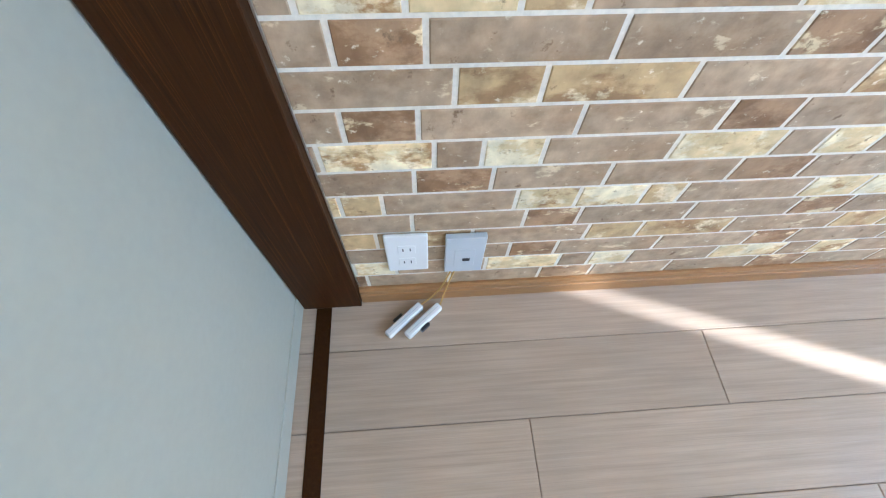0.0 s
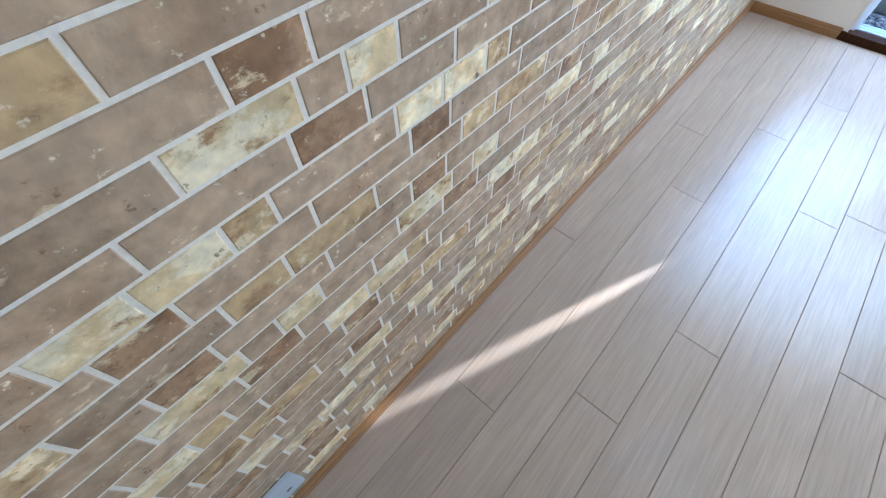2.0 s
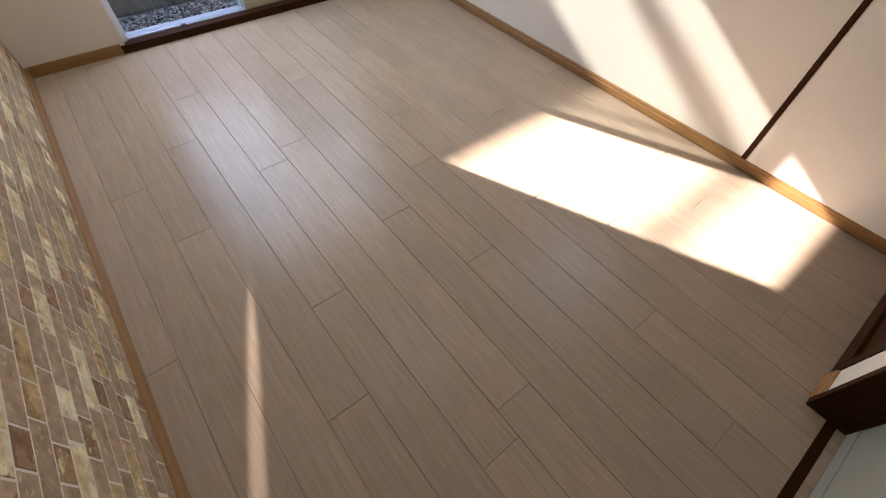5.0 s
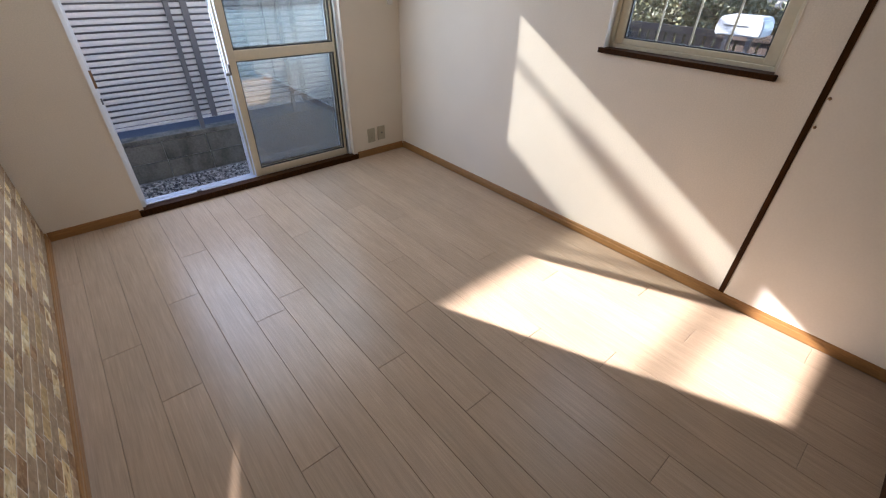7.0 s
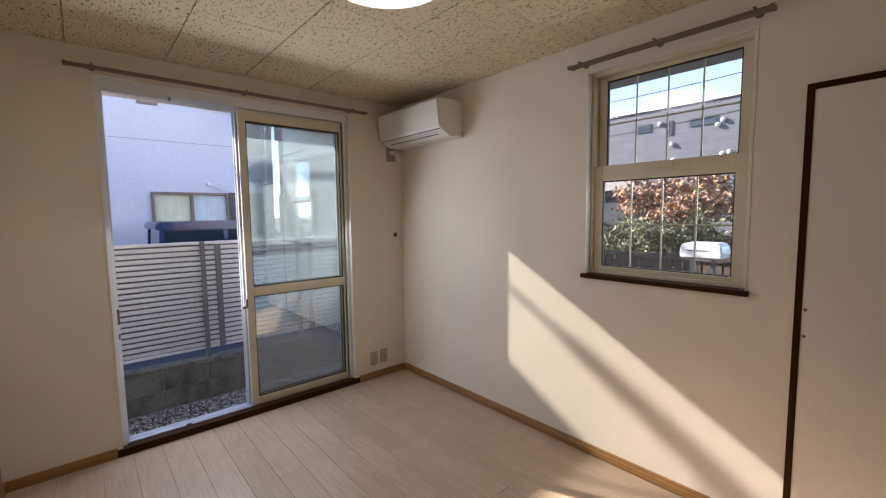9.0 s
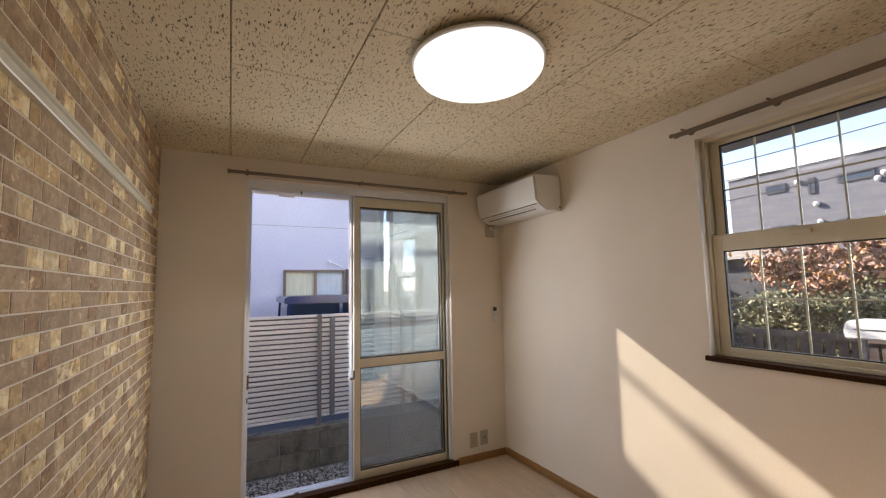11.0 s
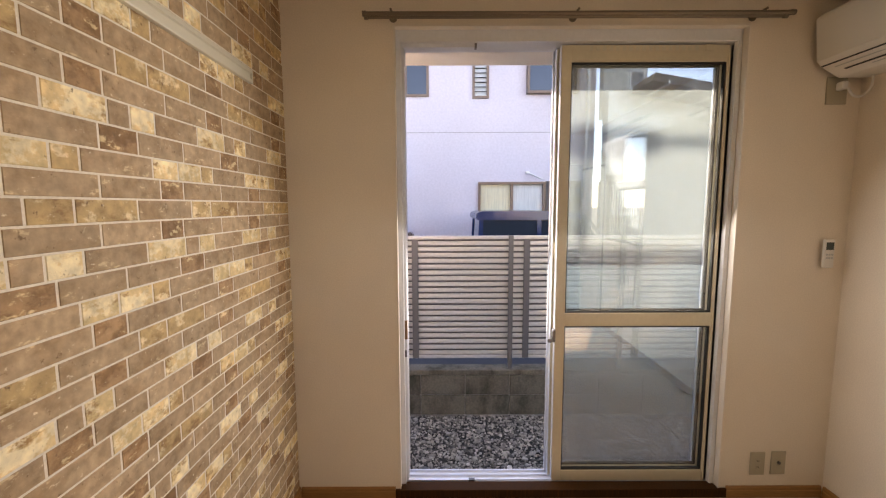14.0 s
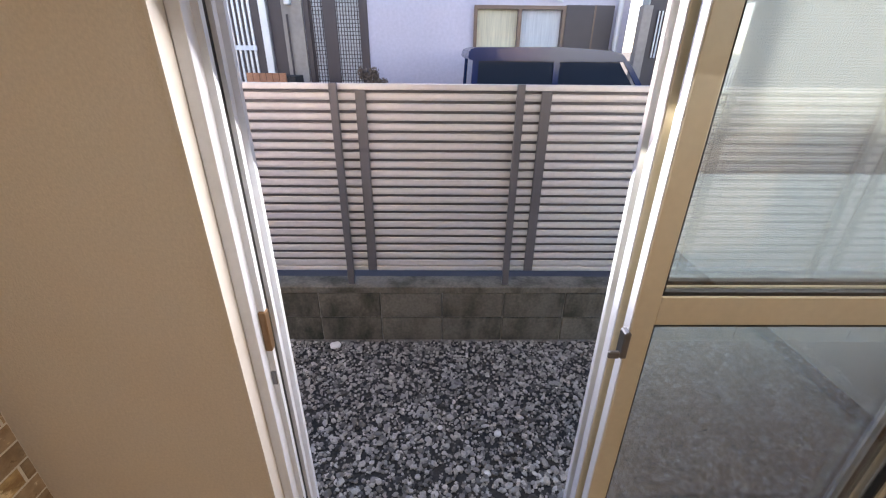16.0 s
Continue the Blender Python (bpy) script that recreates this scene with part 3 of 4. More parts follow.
for name, a, b, y0, y1, mat in (("panel_gap", 0.0, 0.07, 2.81, 3.56, M_BLACK), ("air_slot", 0.6, 0.68, 2.88, 3.5, M_BLACK), ("louver_edge", 0.31, 0.345, 2.86, 3.52, M_GREY_PLATE), ("louver_edge", 0.82, 0.85, 3.0, 3.4, M_GREY_PLATE)):
    bm = bmesh.new()
    ends = [(W - 0.222 + 0.076 * f, 2.0475 - 0.043 * f) for f in (a, b)]
    profile(bm, [ends[0], ends[1], (ends[1][0] - 0.001, ends[1][1] - 0.002), (ends[0][0] - 0.001, ends[0][1] - 0.002)], "y", y0, y1)
    part(name, bm, mat, ac, "dark outlet gap" if name == "air_slot" else "")
for y in (2.84, 2.862):
    block("indicator", (W - 0.2205, W - 0.2165, y, y + 0.008, 2.044, 2.047), M_STEEL, ac)
bm = bmesh.new()
rod(bm, (W - 0.022, 2.783, 2.028), (W - 0.022, 2.795, 2.028), 0.006)
part("screw", bm, M_STEEL, ac)
ac_socket = holder("wall_socket", "ivory socket with white plug under the air conditioner", "socket")
block("plate", (2.44, 2.533, Y1 - 0.008, Y1 - 0.0005, 1.893, 2.012), M_BEIGE, ac_socket, bevel=0.002)
block("plug", (2.476, 2.503, Y1 - 0.045, Y1 - 0.008, 1.95, 1.985), M_WHITE, ac_socket, bevel=0.004)
cu = bpy.data.curves.new("cord", "CURVE")
cu.dimensions, cu.bevel_depth = "3D", 0.005
sp = cu.splines.new("BEZIER")
pts = [(2.5, Y1 - 0.043, 1.955), (2.53, Y1 - 0.055, 1.915), (2.575, Y1 - 0.06, 1.94), (2.58, Y1 - 0.07, 2.04)]
sp.bezier_points.add(len(pts) - 1)
for q, p in zip(sp.bezier_points, pts):
    q.co, q.handle_left_type, q.handle_right_type = p, "AUTO", "AUTO"
cord = new("cord", cu)
cu.materials.append(M_WHITE)
cord.parent = ac_socket

# ceiling lamp
lamp = holder("ceiling_lamp", "round white ceiling lamp, lit", "ceiling lamp")
LC = (1.296, 1.852)


def lathe(bm, outline, at, steps=48):
    rings = []
    for r, z in outline:
        rings.append([bm.verts.new((at[0] + r * math.cos(2 * math.pi * k / steps), at[1] + r * math.sin(2 * math.pi * k / steps), z)) for k in range(steps)])
    for a, b in zip(rings, rings[1:]):
        for k in range(steps):
            j = (k + 1) % steps
            bm.faces.new((a[k], a[j], b[j], b[k]))
    bm.faces.new(rings[-1])
    bm.faces.new(rings[0][::-1])
    bmesh.ops.recalc_face_normals(bm, faces=bm.faces)


bm = bmesh.new()
lathe(bm, [(0.05, H - 0.001), (0.22, H - 0.001), (0.22, H - 0.013), (0.1, H - 0.0135)], LC)
part("base", bm, M_WHITE, lamp)
bm = bmesh.new()
lathe(bm, [(0.2, H - 0.014), (0.262, H - 0.014), (0.27, H - 0.02), (0.27, H - 0.03), (0.264, H - 0.034), (0.2, H - 0.034)], LC)
part("rim", bm, M_WHITE, lamp, smooth=False)
bm = bmesh.new()
lathe(bm, [(0.19, H - 0.03), (0.262, H - 0.035), (0.261, H - 0.055), (0.245, H - 0.076), (0.21, H - 0.092), (0.16, H - 0.105), (0.1, H - 0.114), (0.03, H - 0.118)], LC)
part("diffuser", bm, M_GLOW, lamp, "glowing white diffuser", smooth=True)

# sockets and small fittings
def back_socket(x, slots):
    s = holder("wall_socket", "ivory wall socket beside the glazed door", "socket", "sockets by the glazed door")
    block("plate", (x, x + 0.072, Y1 - 0.007, Y1 - 0.0005, 0.116, 0.235), M_BEIGE, s, bevel=0.002)
    block("insert", (x + 0.025, x + 0.047, Y1 - 0.0085, Y1 - 0.007, 0.143, 0.208), M_BEIGE, s, bevel=0.0006)
    for z in slots:
        for dx in (0.031, 0.039):
            block("slot", (x + dx, x + dx + 0.002, Y1 - 0.009, Y1 - 0.0084, z - 0.004, z + 0.004), M_BLACK, s)
    return s


back_socket(2.228, (0.158, 0.191))
tv = holder("antenna_socket", "ivory antenna socket with dark jack", "socket", "sockets by the glazed door")
block("plate", (2.33, 2.402, Y1 - 0.007, Y1 - 0.0005, 0.12, 0.239), M_BEIGE, tv, bevel=0.002)
bm = bmesh.new()
rod(bm, (2.366, Y1 - 0.014, 0.182), (2.366, Y1 - 0.007, 0.182), 0.007)
part("jack", bm, M_STEEL, tv)
remote = holder("remote_control", "white air conditioner remote in wall holder", "remote control")
block("holder", (2.498, 2.529, Y1 - 0.016, Y1 - 0.0005, 1.15, 1.235), M_GREY_PLATE, remote, bevel=0.003)
block("handset", (2.476, 2.524, Y1 - 0.03, Y1 - 0.0165, 1.153, 1.285), M_WHITE, remote, bevel=0.004, segments=2)
block("display", (2.483, 2.517, Y1 - 0.0315, Y1 - 0.03, 1.237, 1.272), M_LCD, remote, "grey display")
for r in range(2):
    for c in range(3):
        block("button", (2.484 + c * 0.012, 2.492 + c * 0.012, Y1 - 0.032, Y1 - 0.03, 1.195 + r * 0.016, 1.203 + r * 0.016), M_GREY_PLATE, remote)

plate = holder("wall_socket", "white double socket on the brick wall", "socket")
block("plate", (0.0015, 0.0085, 0.147, 0.218, 0.136, 0.256), M_WHITE, plate, bevel=0.0025, segments=2)
for z in (0.172, 0.215):
    block("insert", (0.0085, 0.0096, 0.168, 0.197, z - 0.012, z + 0.012), M_WHITE, plate, bevel=0.0005)
    for y in (0.1765, 0.1885):
        block("slot", (0.0096, 0.0099, y - 0.001, y + 0.001, z - 0.0045, z + 0.0045), M_BLACK, plate)
plate2 = holder("phone_socket", "grey phone socket plate on the brick wall", "socket")
block("plate", (0.0015, 0.0125, 0.247, 0.314, 0.13, 0.248), M_GREY_PLATE, plate2, bevel=0.001)
block("insert", (0.0125, 0.0133, 0.263, 0.298, 0.152, 0.212), M_GREY_PLATE, plate2, bevel=0.0003)
block("jack", (0.0133, 0.0136, 0.277, 0.29, 0.172, 0.182), M_BLACK, plate2)
for k, (cx, cy) in enumerate(((0.0575, 0.166), (0.061, 0.2045))):
    t = holder("cable_terminal", "white cable terminal block lying on the floor", "cable terminal", "terminals on the floor")
    m4 = pose(cx, cy, 0.0, 0, 0, -49)
    bm = bmesh.new()
    box(bm, -0.046, 0.046, -0.0085, 0.0085, 0.001, 0.016, bevel=0.0025)
    bm.transform(m4)
    part("body", bm, M_WHITE, t)
    bm = bmesh.new()
    box(bm, -0.04, 0.04, -0.0006, 0.0006, 0.016, 0.0166)
    bm.transform(m4)
    part("seam", bm, M_GREY_PLATE, t)
    bm = bmesh.new()
    box(bm, -0.004, 0.018, (0.0085 if k else -0.0155), (0.0155 if k else -0.0085), 0.002, 0.013, bevel=0.001)
    bm.transform(m4)
    part("tab", bm, M_BLACK, t)
    cu = bpy.data.curves.new("cord", "CURVE")
    cu.dimensions, cu.bevel_depth = "3D", 0.0016
    sp = cu.splines.new("BEZIER")
    end = m4 @ Vector((-0.046, 0, 0.009))
    pts = [end, Vector((0.02, 0.235 + 0.015 * k, 0.06)), Vector((0.006, 0.262 + 0.006 * k, 0.128))]
    sp.bezier_points.add(2)
    for q, p in zip(sp.bezier_points, pts):
        q.co, q.handle_left_type, q.handle_right_type = p, "AUTO", "AUTO"
    c = new("cord", cu)
    cu.materials.append(M_CORD)
    c.parent = t

# ---- outside ----
GZ = -0.46
bm = bmesh.new()
box(bm, -400, 400, -400, 400, GZ - 0.1, GZ)
setting(part("ground", bm, M_SOIL), "dark gravelly ground around the house", "ground")
setting(block("pavement", (-12, 14, 5.42, 12.0, GZ, -0.32), M_ASPHALT), "dark asphalt forecourt of the neighbour", "pavement")
setting(blocks("wall_outer", [(W + T, W + T + 0.012, -3, NY0, GZ, 2.5), (W + T, W + T + 0.012, NY1, 3.76, GZ, 2.5), (W + T, W + T + 0.012, NY0, NY1, GZ, NZ0), (W + T, W + T + 0.012, NY0, NY1, NZ1, 2.5), (-3, -T, Y1 + T, Y1 + T + 0.012, GZ, 2.9)], M_STUCCO), "outer stucco of the room's own house", "wall")
setting(block("eave", (-3, 3.3, Y1 + T, 4.2, 2.262, 2.35), M_PANEL, bevel=0.004), "white soffit of the eave over the glazed door", "eave")
setting(block("roof", (-3, 3.3, -3, 4.2, 2.5, 2.62), M_CONCRETE), "roof slab above the room", "roof")
setting(block("window_hood", (W + T, 3.15, 0.6, 1.93, 2.25, 2.31), M_CONCRETE, bevel=0.004), "grey hood over the side window", "window hood")

# block wall: two courses and a coping
block_wall = holder("block_wall", "weathered concrete block wall below the fence", "block wall")
block("core", (-3.0, 5.0, 5.262, 5.392, GZ - 0.1, -0.064), M_MORTAR, block_wall)
block("coping", (-3.0, 5.0, 5.25, 5.4, -0.063, -0.02), M_BLOCK, block_wall, bevel=0.004)
bm = bmesh.new()
box(bm, 0.003, 0.396, 5.252, 5.3, 0.003, 0.184, bevel=0.004)
block_mesh = mesh_of("block", bm, M_BLOCK)
for course, (z, shift) in enumerate(((-0.252, 0.113), (-0.439, 0.113))):
    for k in range(-6, 11):
        ob = new("block", block_mesh)
        ob.location = (0.399 * k + shift, 0, z)
        ob.parent = block_wall

# slatted aluminium fence
fence = holder("slatted_fence", "silver aluminium slatted fence on the block wall", "fence")
bm = bmesh.new()
profile(bm, [(5.328, 0.0), (5.337, 0.0), (5.343, 0.01), (5.343, 0.03), (5.333, 0.037), (5.325, 0.033), (5.325, 0.012)], "x", -2.8, 4.9)
slat_mesh = mesh_of("slat", bm, M_FENCE)
for k in range(20):
    ob = new("slat", slat_mesh)
    ob.location = (0, 0, 0.1 + k * 0.0525)
    ob.parent = fence
# dark sheet added behind the slats, shade of the gaps put into colour
block("backing", (-2.8, 4.9, 5.352, 5.356, 0.095, 1.15), M_FENCE_DARK, fence, "added dark sheet that shades the slat gaps")
block("top_rail", (-2.8, 4.9, 5.318, 5.352, 1.15, 1.181), M_FENCE, fence, bevel=0.003)
block("bottom_rail", (-2.8, 4.9, 5.318, 5.348, 0.066, 0.092), M_FENCE, fence, bevel=0.003)
bm = bmesh.new()
box(bm, -0.02, 0.02, 5.285, 5.315, -0.02, 1.184, bevel=0.002)
post_mesh = mesh_of("post", bm, M_FENCE_DARK)
bm = bmesh.new()
box(bm, 0.0, 0.055, 5.312, 5.3235, 0.07, 1.15, bevel=0.001)
strap_mesh = mesh_of("joint_cover", bm, M_FENCE_DARK)
for k in range(-3, 4):
    ob = new("post", post_mesh)
    ob.location = (1.316 + 0.987 * k, 0, 0)
    ob.parent = fence
    ob = new("joint_cover", strap_mesh)
    ob.location = (1.4315 + 0.992 * k, 0, 0)
    ob.parent = fence

# gravel
rng = np.random.default_rng(4)
ico = bmesh.new()
bmesh.ops.create_icosphere(ico, subdivisions=1, radius=1.0)
unit = np.array([v.co[:] for v in ico.verts])
tris = np.array([[v.index for v in f.verts] for f in ico.faces])
ico.free()
COUNT = 26000
gx, gy = rng.uniform(-0.6, 3.4, COUNT), rng.uniform(Y1 + T, 5.26, COUNT)
size = rng.gamma(5.5, 0.00145, COUNT).clip(0.0038, 0.018)
flat = rng.uniform(0.45, 0.95, COUNT)
turn = rng.uniform(0, 2 * np.pi, COUNT)
lump = rng.uniform(0.72, 1.25, (COUNT, len(unit), 1))
v = unit[None] * lump * np.stack([size * rng.uniform(0.8, 1.5, COUNT), size, size * flat], 1)[:, None]
cs, sn = np.cos(turn)[:, None], np.sin(turn)[:, None]
v = np.stack([v[..., 0] * cs - v[..., 1] * sn + gx[:, None], v[..., 0] * sn + v[..., 1] * cs + gy[:, None], v[..., 2] + (GZ + size * 0.35 + rng.uniform(0, 0.012, COUNT))[:, None]], -1)
me = bpy.data.meshes.new("gravel")
me.from_pydata(v.reshape(-1, 3).tolist(), [], (tris[None] + (np.arange(COUNT) * len(unit))[:, None, None]).reshape(-1, 3).tolist())
me.materials.append(M_STONE)
tagged(new("gravel", me), "loose dark grey gravel between house and wall", "gravel", kind="stuff")
for x, y, s in ((0.2, 5.2, 0.036), (1.193, 4.49, 0.02), (0.894, 4.53, 0.014), (1.116, 4.27, 0.017)):
    bm = bmesh.new()
    bmesh.ops.create_icosphere(bm, subdivisions=2, radius=s)
    for q in bm.verts:
        q.co *= random.uniform(0.8, 1.15)
        q.co.z *= 0.6
    bm.transform(Matrix.Translation((x, y, GZ + 0.02)))
    tagged(part("pebble", bm, M_WHITE, smooth=True), "white pebble on the gravel", "pebble", "white pebbles")

# neighbour's house
HY = 9.6
house = holder("house", "two-storey lilac-white stucco house behind the fence", "house")
holes = [(0.015, 0.462, 3.452, 4.302), (1.266, 1.573, 3.419, 4.258), (2.262, 3.21, 3.49, 4.306), (-0.66, -0.186, 3.58, 4.355), (1.38, 2.65, 1.3, 1.89), (-0.98, -0.1, -0.32, 2.34)]


def wall_with_holes(bm, x0, x1, y0, y1, z0, z1, gaps):
    zs = sorted({z0, z1} | {g[2] for g in gaps} | {g[3] for g in gaps})
    xs = sorted({x0, x1} | {g[0] for g in gaps} | {g[1] for g in gaps})
    for a, b in zip(zs, zs[1:]):
        for c, d in zip(xs, xs[1:]):
            if not any(g[0] <= c and g[1] >= d and g[2] <= a and g[3] >= b for g in gaps):
                box(bm, c, d, y0, y1, a, b)
    bmesh.ops.remove_doubles(bm, verts=bm.verts, dist=0.0001)


bm = bmesh.new()
wall_with_holes(bm, -7, 3.55, HY, HY + 0.2, -0.4, 4.69, holes)
part("wall", bm, M_STUCCO, house)
block("side_wall", (-7, -6.8, HY + 0.201, HY + 5, -0.4, 4.69), M_STUCCO, house)
block("side_wall", (3.35, 3.55, HY + 0.201, HY + 5, -0.4, 4.69), M_STUCCO, house)
block("roof", (-7, 3.55, HY + 0.2, HY + 5, 4.5, 4.6), M_CONCRETE, house)
block("inside", (-6.8, 3.35, HY + 0.6, HY + 0.62, -0.4, 4.5), M_NAVYWALL, house)
bm = bmesh.new()
box(bm, -7, 3.552, HY - 0.004, HY, 2.8, 2.812)
part("joint_line", bm, M_CONCRETE, house)
# unseen rail, outline swelled so its shadow draws the band on the wall
bm = bmesh.new()
profile(bm, [(-7, 5.245), (-1.36, 5.245), (-1.2, 5.18), (-0.86, 5.215), (-0.8, 5.25), (3.5, 5.25), (3.5, 5.285), (-0.8, 5.285), (-0.86, 5.325), (-1.2, 5.345), (-1.36, 5.285), (-7, 5.285)], "y", HY + 0.085, HY + 0.115)
for k in range(8):
    rod(bm, (-6.8 + 1.4 * k, HY + 0.1, 4.69), (-6.8 + 1.4 * k, HY + 0.1, 5.24), 0.02, 8)
part("roof_railing", bm, M_PALE, house)


def house_window(x0, x1, z0, z1, kind, proud=0.03):
    w = new("window")
    w.parent = house
    f = 0.045
    bm = bmesh.new()
    for d in ((x0, x0 + f, z0, z1), (x1 - f, x1, z0, z1), (x0 + f, x1 - f, z0, z0 + f), (x0 + f, x1 - f, z1 - f, z1)):
        box(bm, d[0], d[1], HY - proud, HY + 0.06, d[2], d[3])
    if kind == "pair":
        m = (x0 + x1) / 2
        box(bm, m - 0.025, m + 0.025, HY - proud, HY + 0.06, z0 + f, z1 - f)
    wf = part("frame", bm, M_BROWNFRAME, w)
    if kind == "pair":
        m = (x0 + x1) / 2
        block("pane", (x0 + f, m - 0.025, HY + 0.02, HY + 0.025, z0 + f, z1 - f), M_CURTAIN, w, "pane with a yellowed curtain behind")
        block("pane", (m + 0.025, x1 - f, HY + 0.03, HY + 0.035, z0 + f, z1 - f), M_CURTAIN2, w, "pane with a white curtain behind")
    elif kind == "slats":
        n = 9
        for k in range(n):
            z = z0 + f + (z1 - z0 - 2 * f) * k / n
            bm = bmesh.new()
            profile(bm, [(HY - 0.01, z + 0.01), (HY + 0.04, z + (z1 - z0 - 2 * f) / n), (HY + 0.045, z + (z1 - z0 - 2 * f) / n - 0.006), (HY - 0.005, z + 0.004)], "x", x0 + f, x1 - f)
            part("slat", bm, M_PALE, w)
    else:
        block("pane", (x0 + f, x1 - f, HY + 0.02, HY + 0.025, z0 + f, z1 - f), M_NIGHTGLASS, w)
    return w


house_window(*holes[0], "plain")
house_window(*holes[1], "slats")
house_window(*holes[2], "plain", 0.12)
house_window(*holes[3], "plain")
house_window(*holes[4], "pair", 0.06)
block("shutter_box", (2.65, 3.31, HY - 0.08, HY, 1.29, 1.9), M_SHUTTER, house, "dark brown shutter panel", bevel=0.005)
for x in (3.035,):
    block("shutter_rib", (x, x + 0.02, HY - 0.088, HY - 0.08, 1.32, 1.9), M_BROWNFRAME, house)
door = new("door")
door.parent = house
blocks("frame", [(-0.98, -0.91, HY - 0.02, HY + 0.12, -0.32, 2.34), (-0.17, -0.1, HY - 0.02, HY + 0.12, -0.32, 2.34), (-0.91, -0.17, HY - 0.02, HY + 0.12, 2.13, 2.34)], M_SHUTTER, door)
blocks("leaf", [(-0.91, -0.885, HY + 0.03, HY + 0.07, -0.3, 2.13), (-0.73, -0.545, HY + 0.03, HY + 0.07, -0.3, 2.13), (-0.225, -0.17, HY + 0.03, HY + 0.07, -0.3, 2.13)], M_SHUTTER, door)
for x0, x1 in ((-0.885, -0.73), (-0.545, -0.225)):
    block("pane", (x0, x1, HY + 0.05, HY + 0.055, -0.3, 2.13), M_CURTAIN2, door)
    for x in np.arange(x0 + 0.012, x1, 0.04):
        block("lattice_bar", (x, x + 0.01, HY + 0.036, HY + 0.048, -0.3, 2.05), M_SHUTTER, door)
    for z in np.arange(0.4, 2.05, 0.05):
        block("lattice_bar", (x0, x1, HY + 0.038, HY + 0.047, z, z + 0.008), M_SHUTTER, door)
block("door_hood", (-1.1, -0.02, HY - 0.03, HY, 2.34, 2.38), M_BROWNFRAME, house)
bm = bmesh.new()
rod(bm, (3.4, HY - 0.05, -0.32), (3.4, HY - 0.05, 4.6), 0.035)
part("downpipe", bm, M_PALE, house)
bm = bmesh.new()
rod(bm, (2.3, HY - 0.1, 2.06), (2.58, HY - 0.1, 1.93), 0.015, 8)
rod(bm, (2.3, HY, 2.06), (2.3, HY - 0.12, 2.06), 0.03, 10)
part("antenna_arm", bm, M_PALE, house)
# entrance side of the neighbour's house
block("porch_wall", (-1.27, -0.99, HY - 0.05, HY, -0.32, 2.5), M_PORCH, house, "beige rendered porch wall")
# flat dark box in front of the wall, with no hollow
block("porch_recess", (-1.45, -1.27, HY - 0.04, HY, -0.32, 2.5), M_SHUTTER, house, "flat dark panel beside the porch")
bm = bmesh.new()
rod(bm, (-1.2, HY - 0.07, -0.32), (-1.2, HY - 0.07, 1.75), 0.014, 8)
part("cable_conduit", bm, M_SHUTTER, house)
block("porch_lamp", (-1.2, -1.12, HY - 0.14, HY - 0.05, 1.86, 2.0), M_PALE, house, "pale wall lamp", bevel=0.01)
porch = holder("porch_screen", "dark lattice porch screen with a pale post", "porch screen")
block("post", (-1.555, -1.46, 9.48, 9.55, -0.32, 2.6), M_PALE, porch, "pale square post")
block("panel", (-2.3, -1.56, 9.54, 9.56, -0.32, 2.6), M_SHUTTER, porch)
for k in range(8):
    block("bar", (-1.72 - 0.07 * k, -1.69 - 0.07 * k, 9.515, 9.54, -0.3, 2.5), M_PALE, porch)
block("mid_rail", (-2.25, -1.67, 9.5, 9.515, 1.3, 1.36), M_FRAME, porch, "white middle rail")
planter = holder("brick_planter", "low planter of upright terracotta bricks", "planter")
block("core", (-1.62, -0.98, 8.86, 9.2, -0.32, 1.0), M_SOIL, planter)
for k in range(6):
    block("brick", (-1.6 + 0.085 * k, -1.52 + 0.085 * k, 8.82, 8.86, 0.8, 1.04), M_TERRACOTTA, planter, bevel=0.004)
# white building with a canopy further along
annex = holder("white_building", "pale building with white siding and dark canopy", "building")
block("wall", (3.58, 14.0, 9.1, 9.3, -0.4, 3.45), M_WHITEWALL, annex)
block("tall_wall", (3.58, 4.35, 9.31, 9.5, 3.0, 5.2), M_WHITEWALL, annex)
for k in range(6):
    x = 3.62 + 0.13 * k
    block("siding_rib", (x, x + 0.015, 9.3, 9.31, 3.46, 5.2), M_PALE, annex)
bm = bmesh.new()
profile(bm, [(3.58, 2.5), (5.4, 3.0), (5.4, 3.1), (3.58, 3.4)], "y", 9.04, 9.1)
part("gable_board", bm, M_PALE, annex, "white sloping gable board")
bm = bmesh.new()
profile(bm, [(3.95, 3.36), (6.2, 2.95), (6.2, 3.1), (4.0, 3.48)], "y", 8.3, 9.03)
part("canopy", bm, M_SHUTTER, annex, "dark sloping canopy")
for k in range(5):
    x = 4.2 + 0.4 * k
    block("canopy_rib", (x, x + 0.03, 8.28, 9.03, 3.3 - 0.073 * k, 3.36 - 0.073 * k), M_PALE, annex)
w = new("window")
w.parent = annex
blocks("frame", [(4.03, 4.06, 9.27, 9.31, 3.5, 3.82), (4.27, 4.3, 9.27, 9.31, 3.5, 3.82), (4.06, 4.27, 9.27, 9.31, 3.5, 3.53), (4.06, 4.27, 9.27, 9.31, 3.79, 3.82)], M_PALE, w)
block("pane", (4.06, 4.27, 9.28, 9.3, 3.53, 3.79), M_NIGHTGLASS, w)
# dark plate on the wall, a hollow's shade put into its colour
block("recess", (3.6, 4.3, 9.09, 9.1, 0.4, 2.0), M_SHUTTER, annex, "dark plate painted as a shaded hollow around the grille")
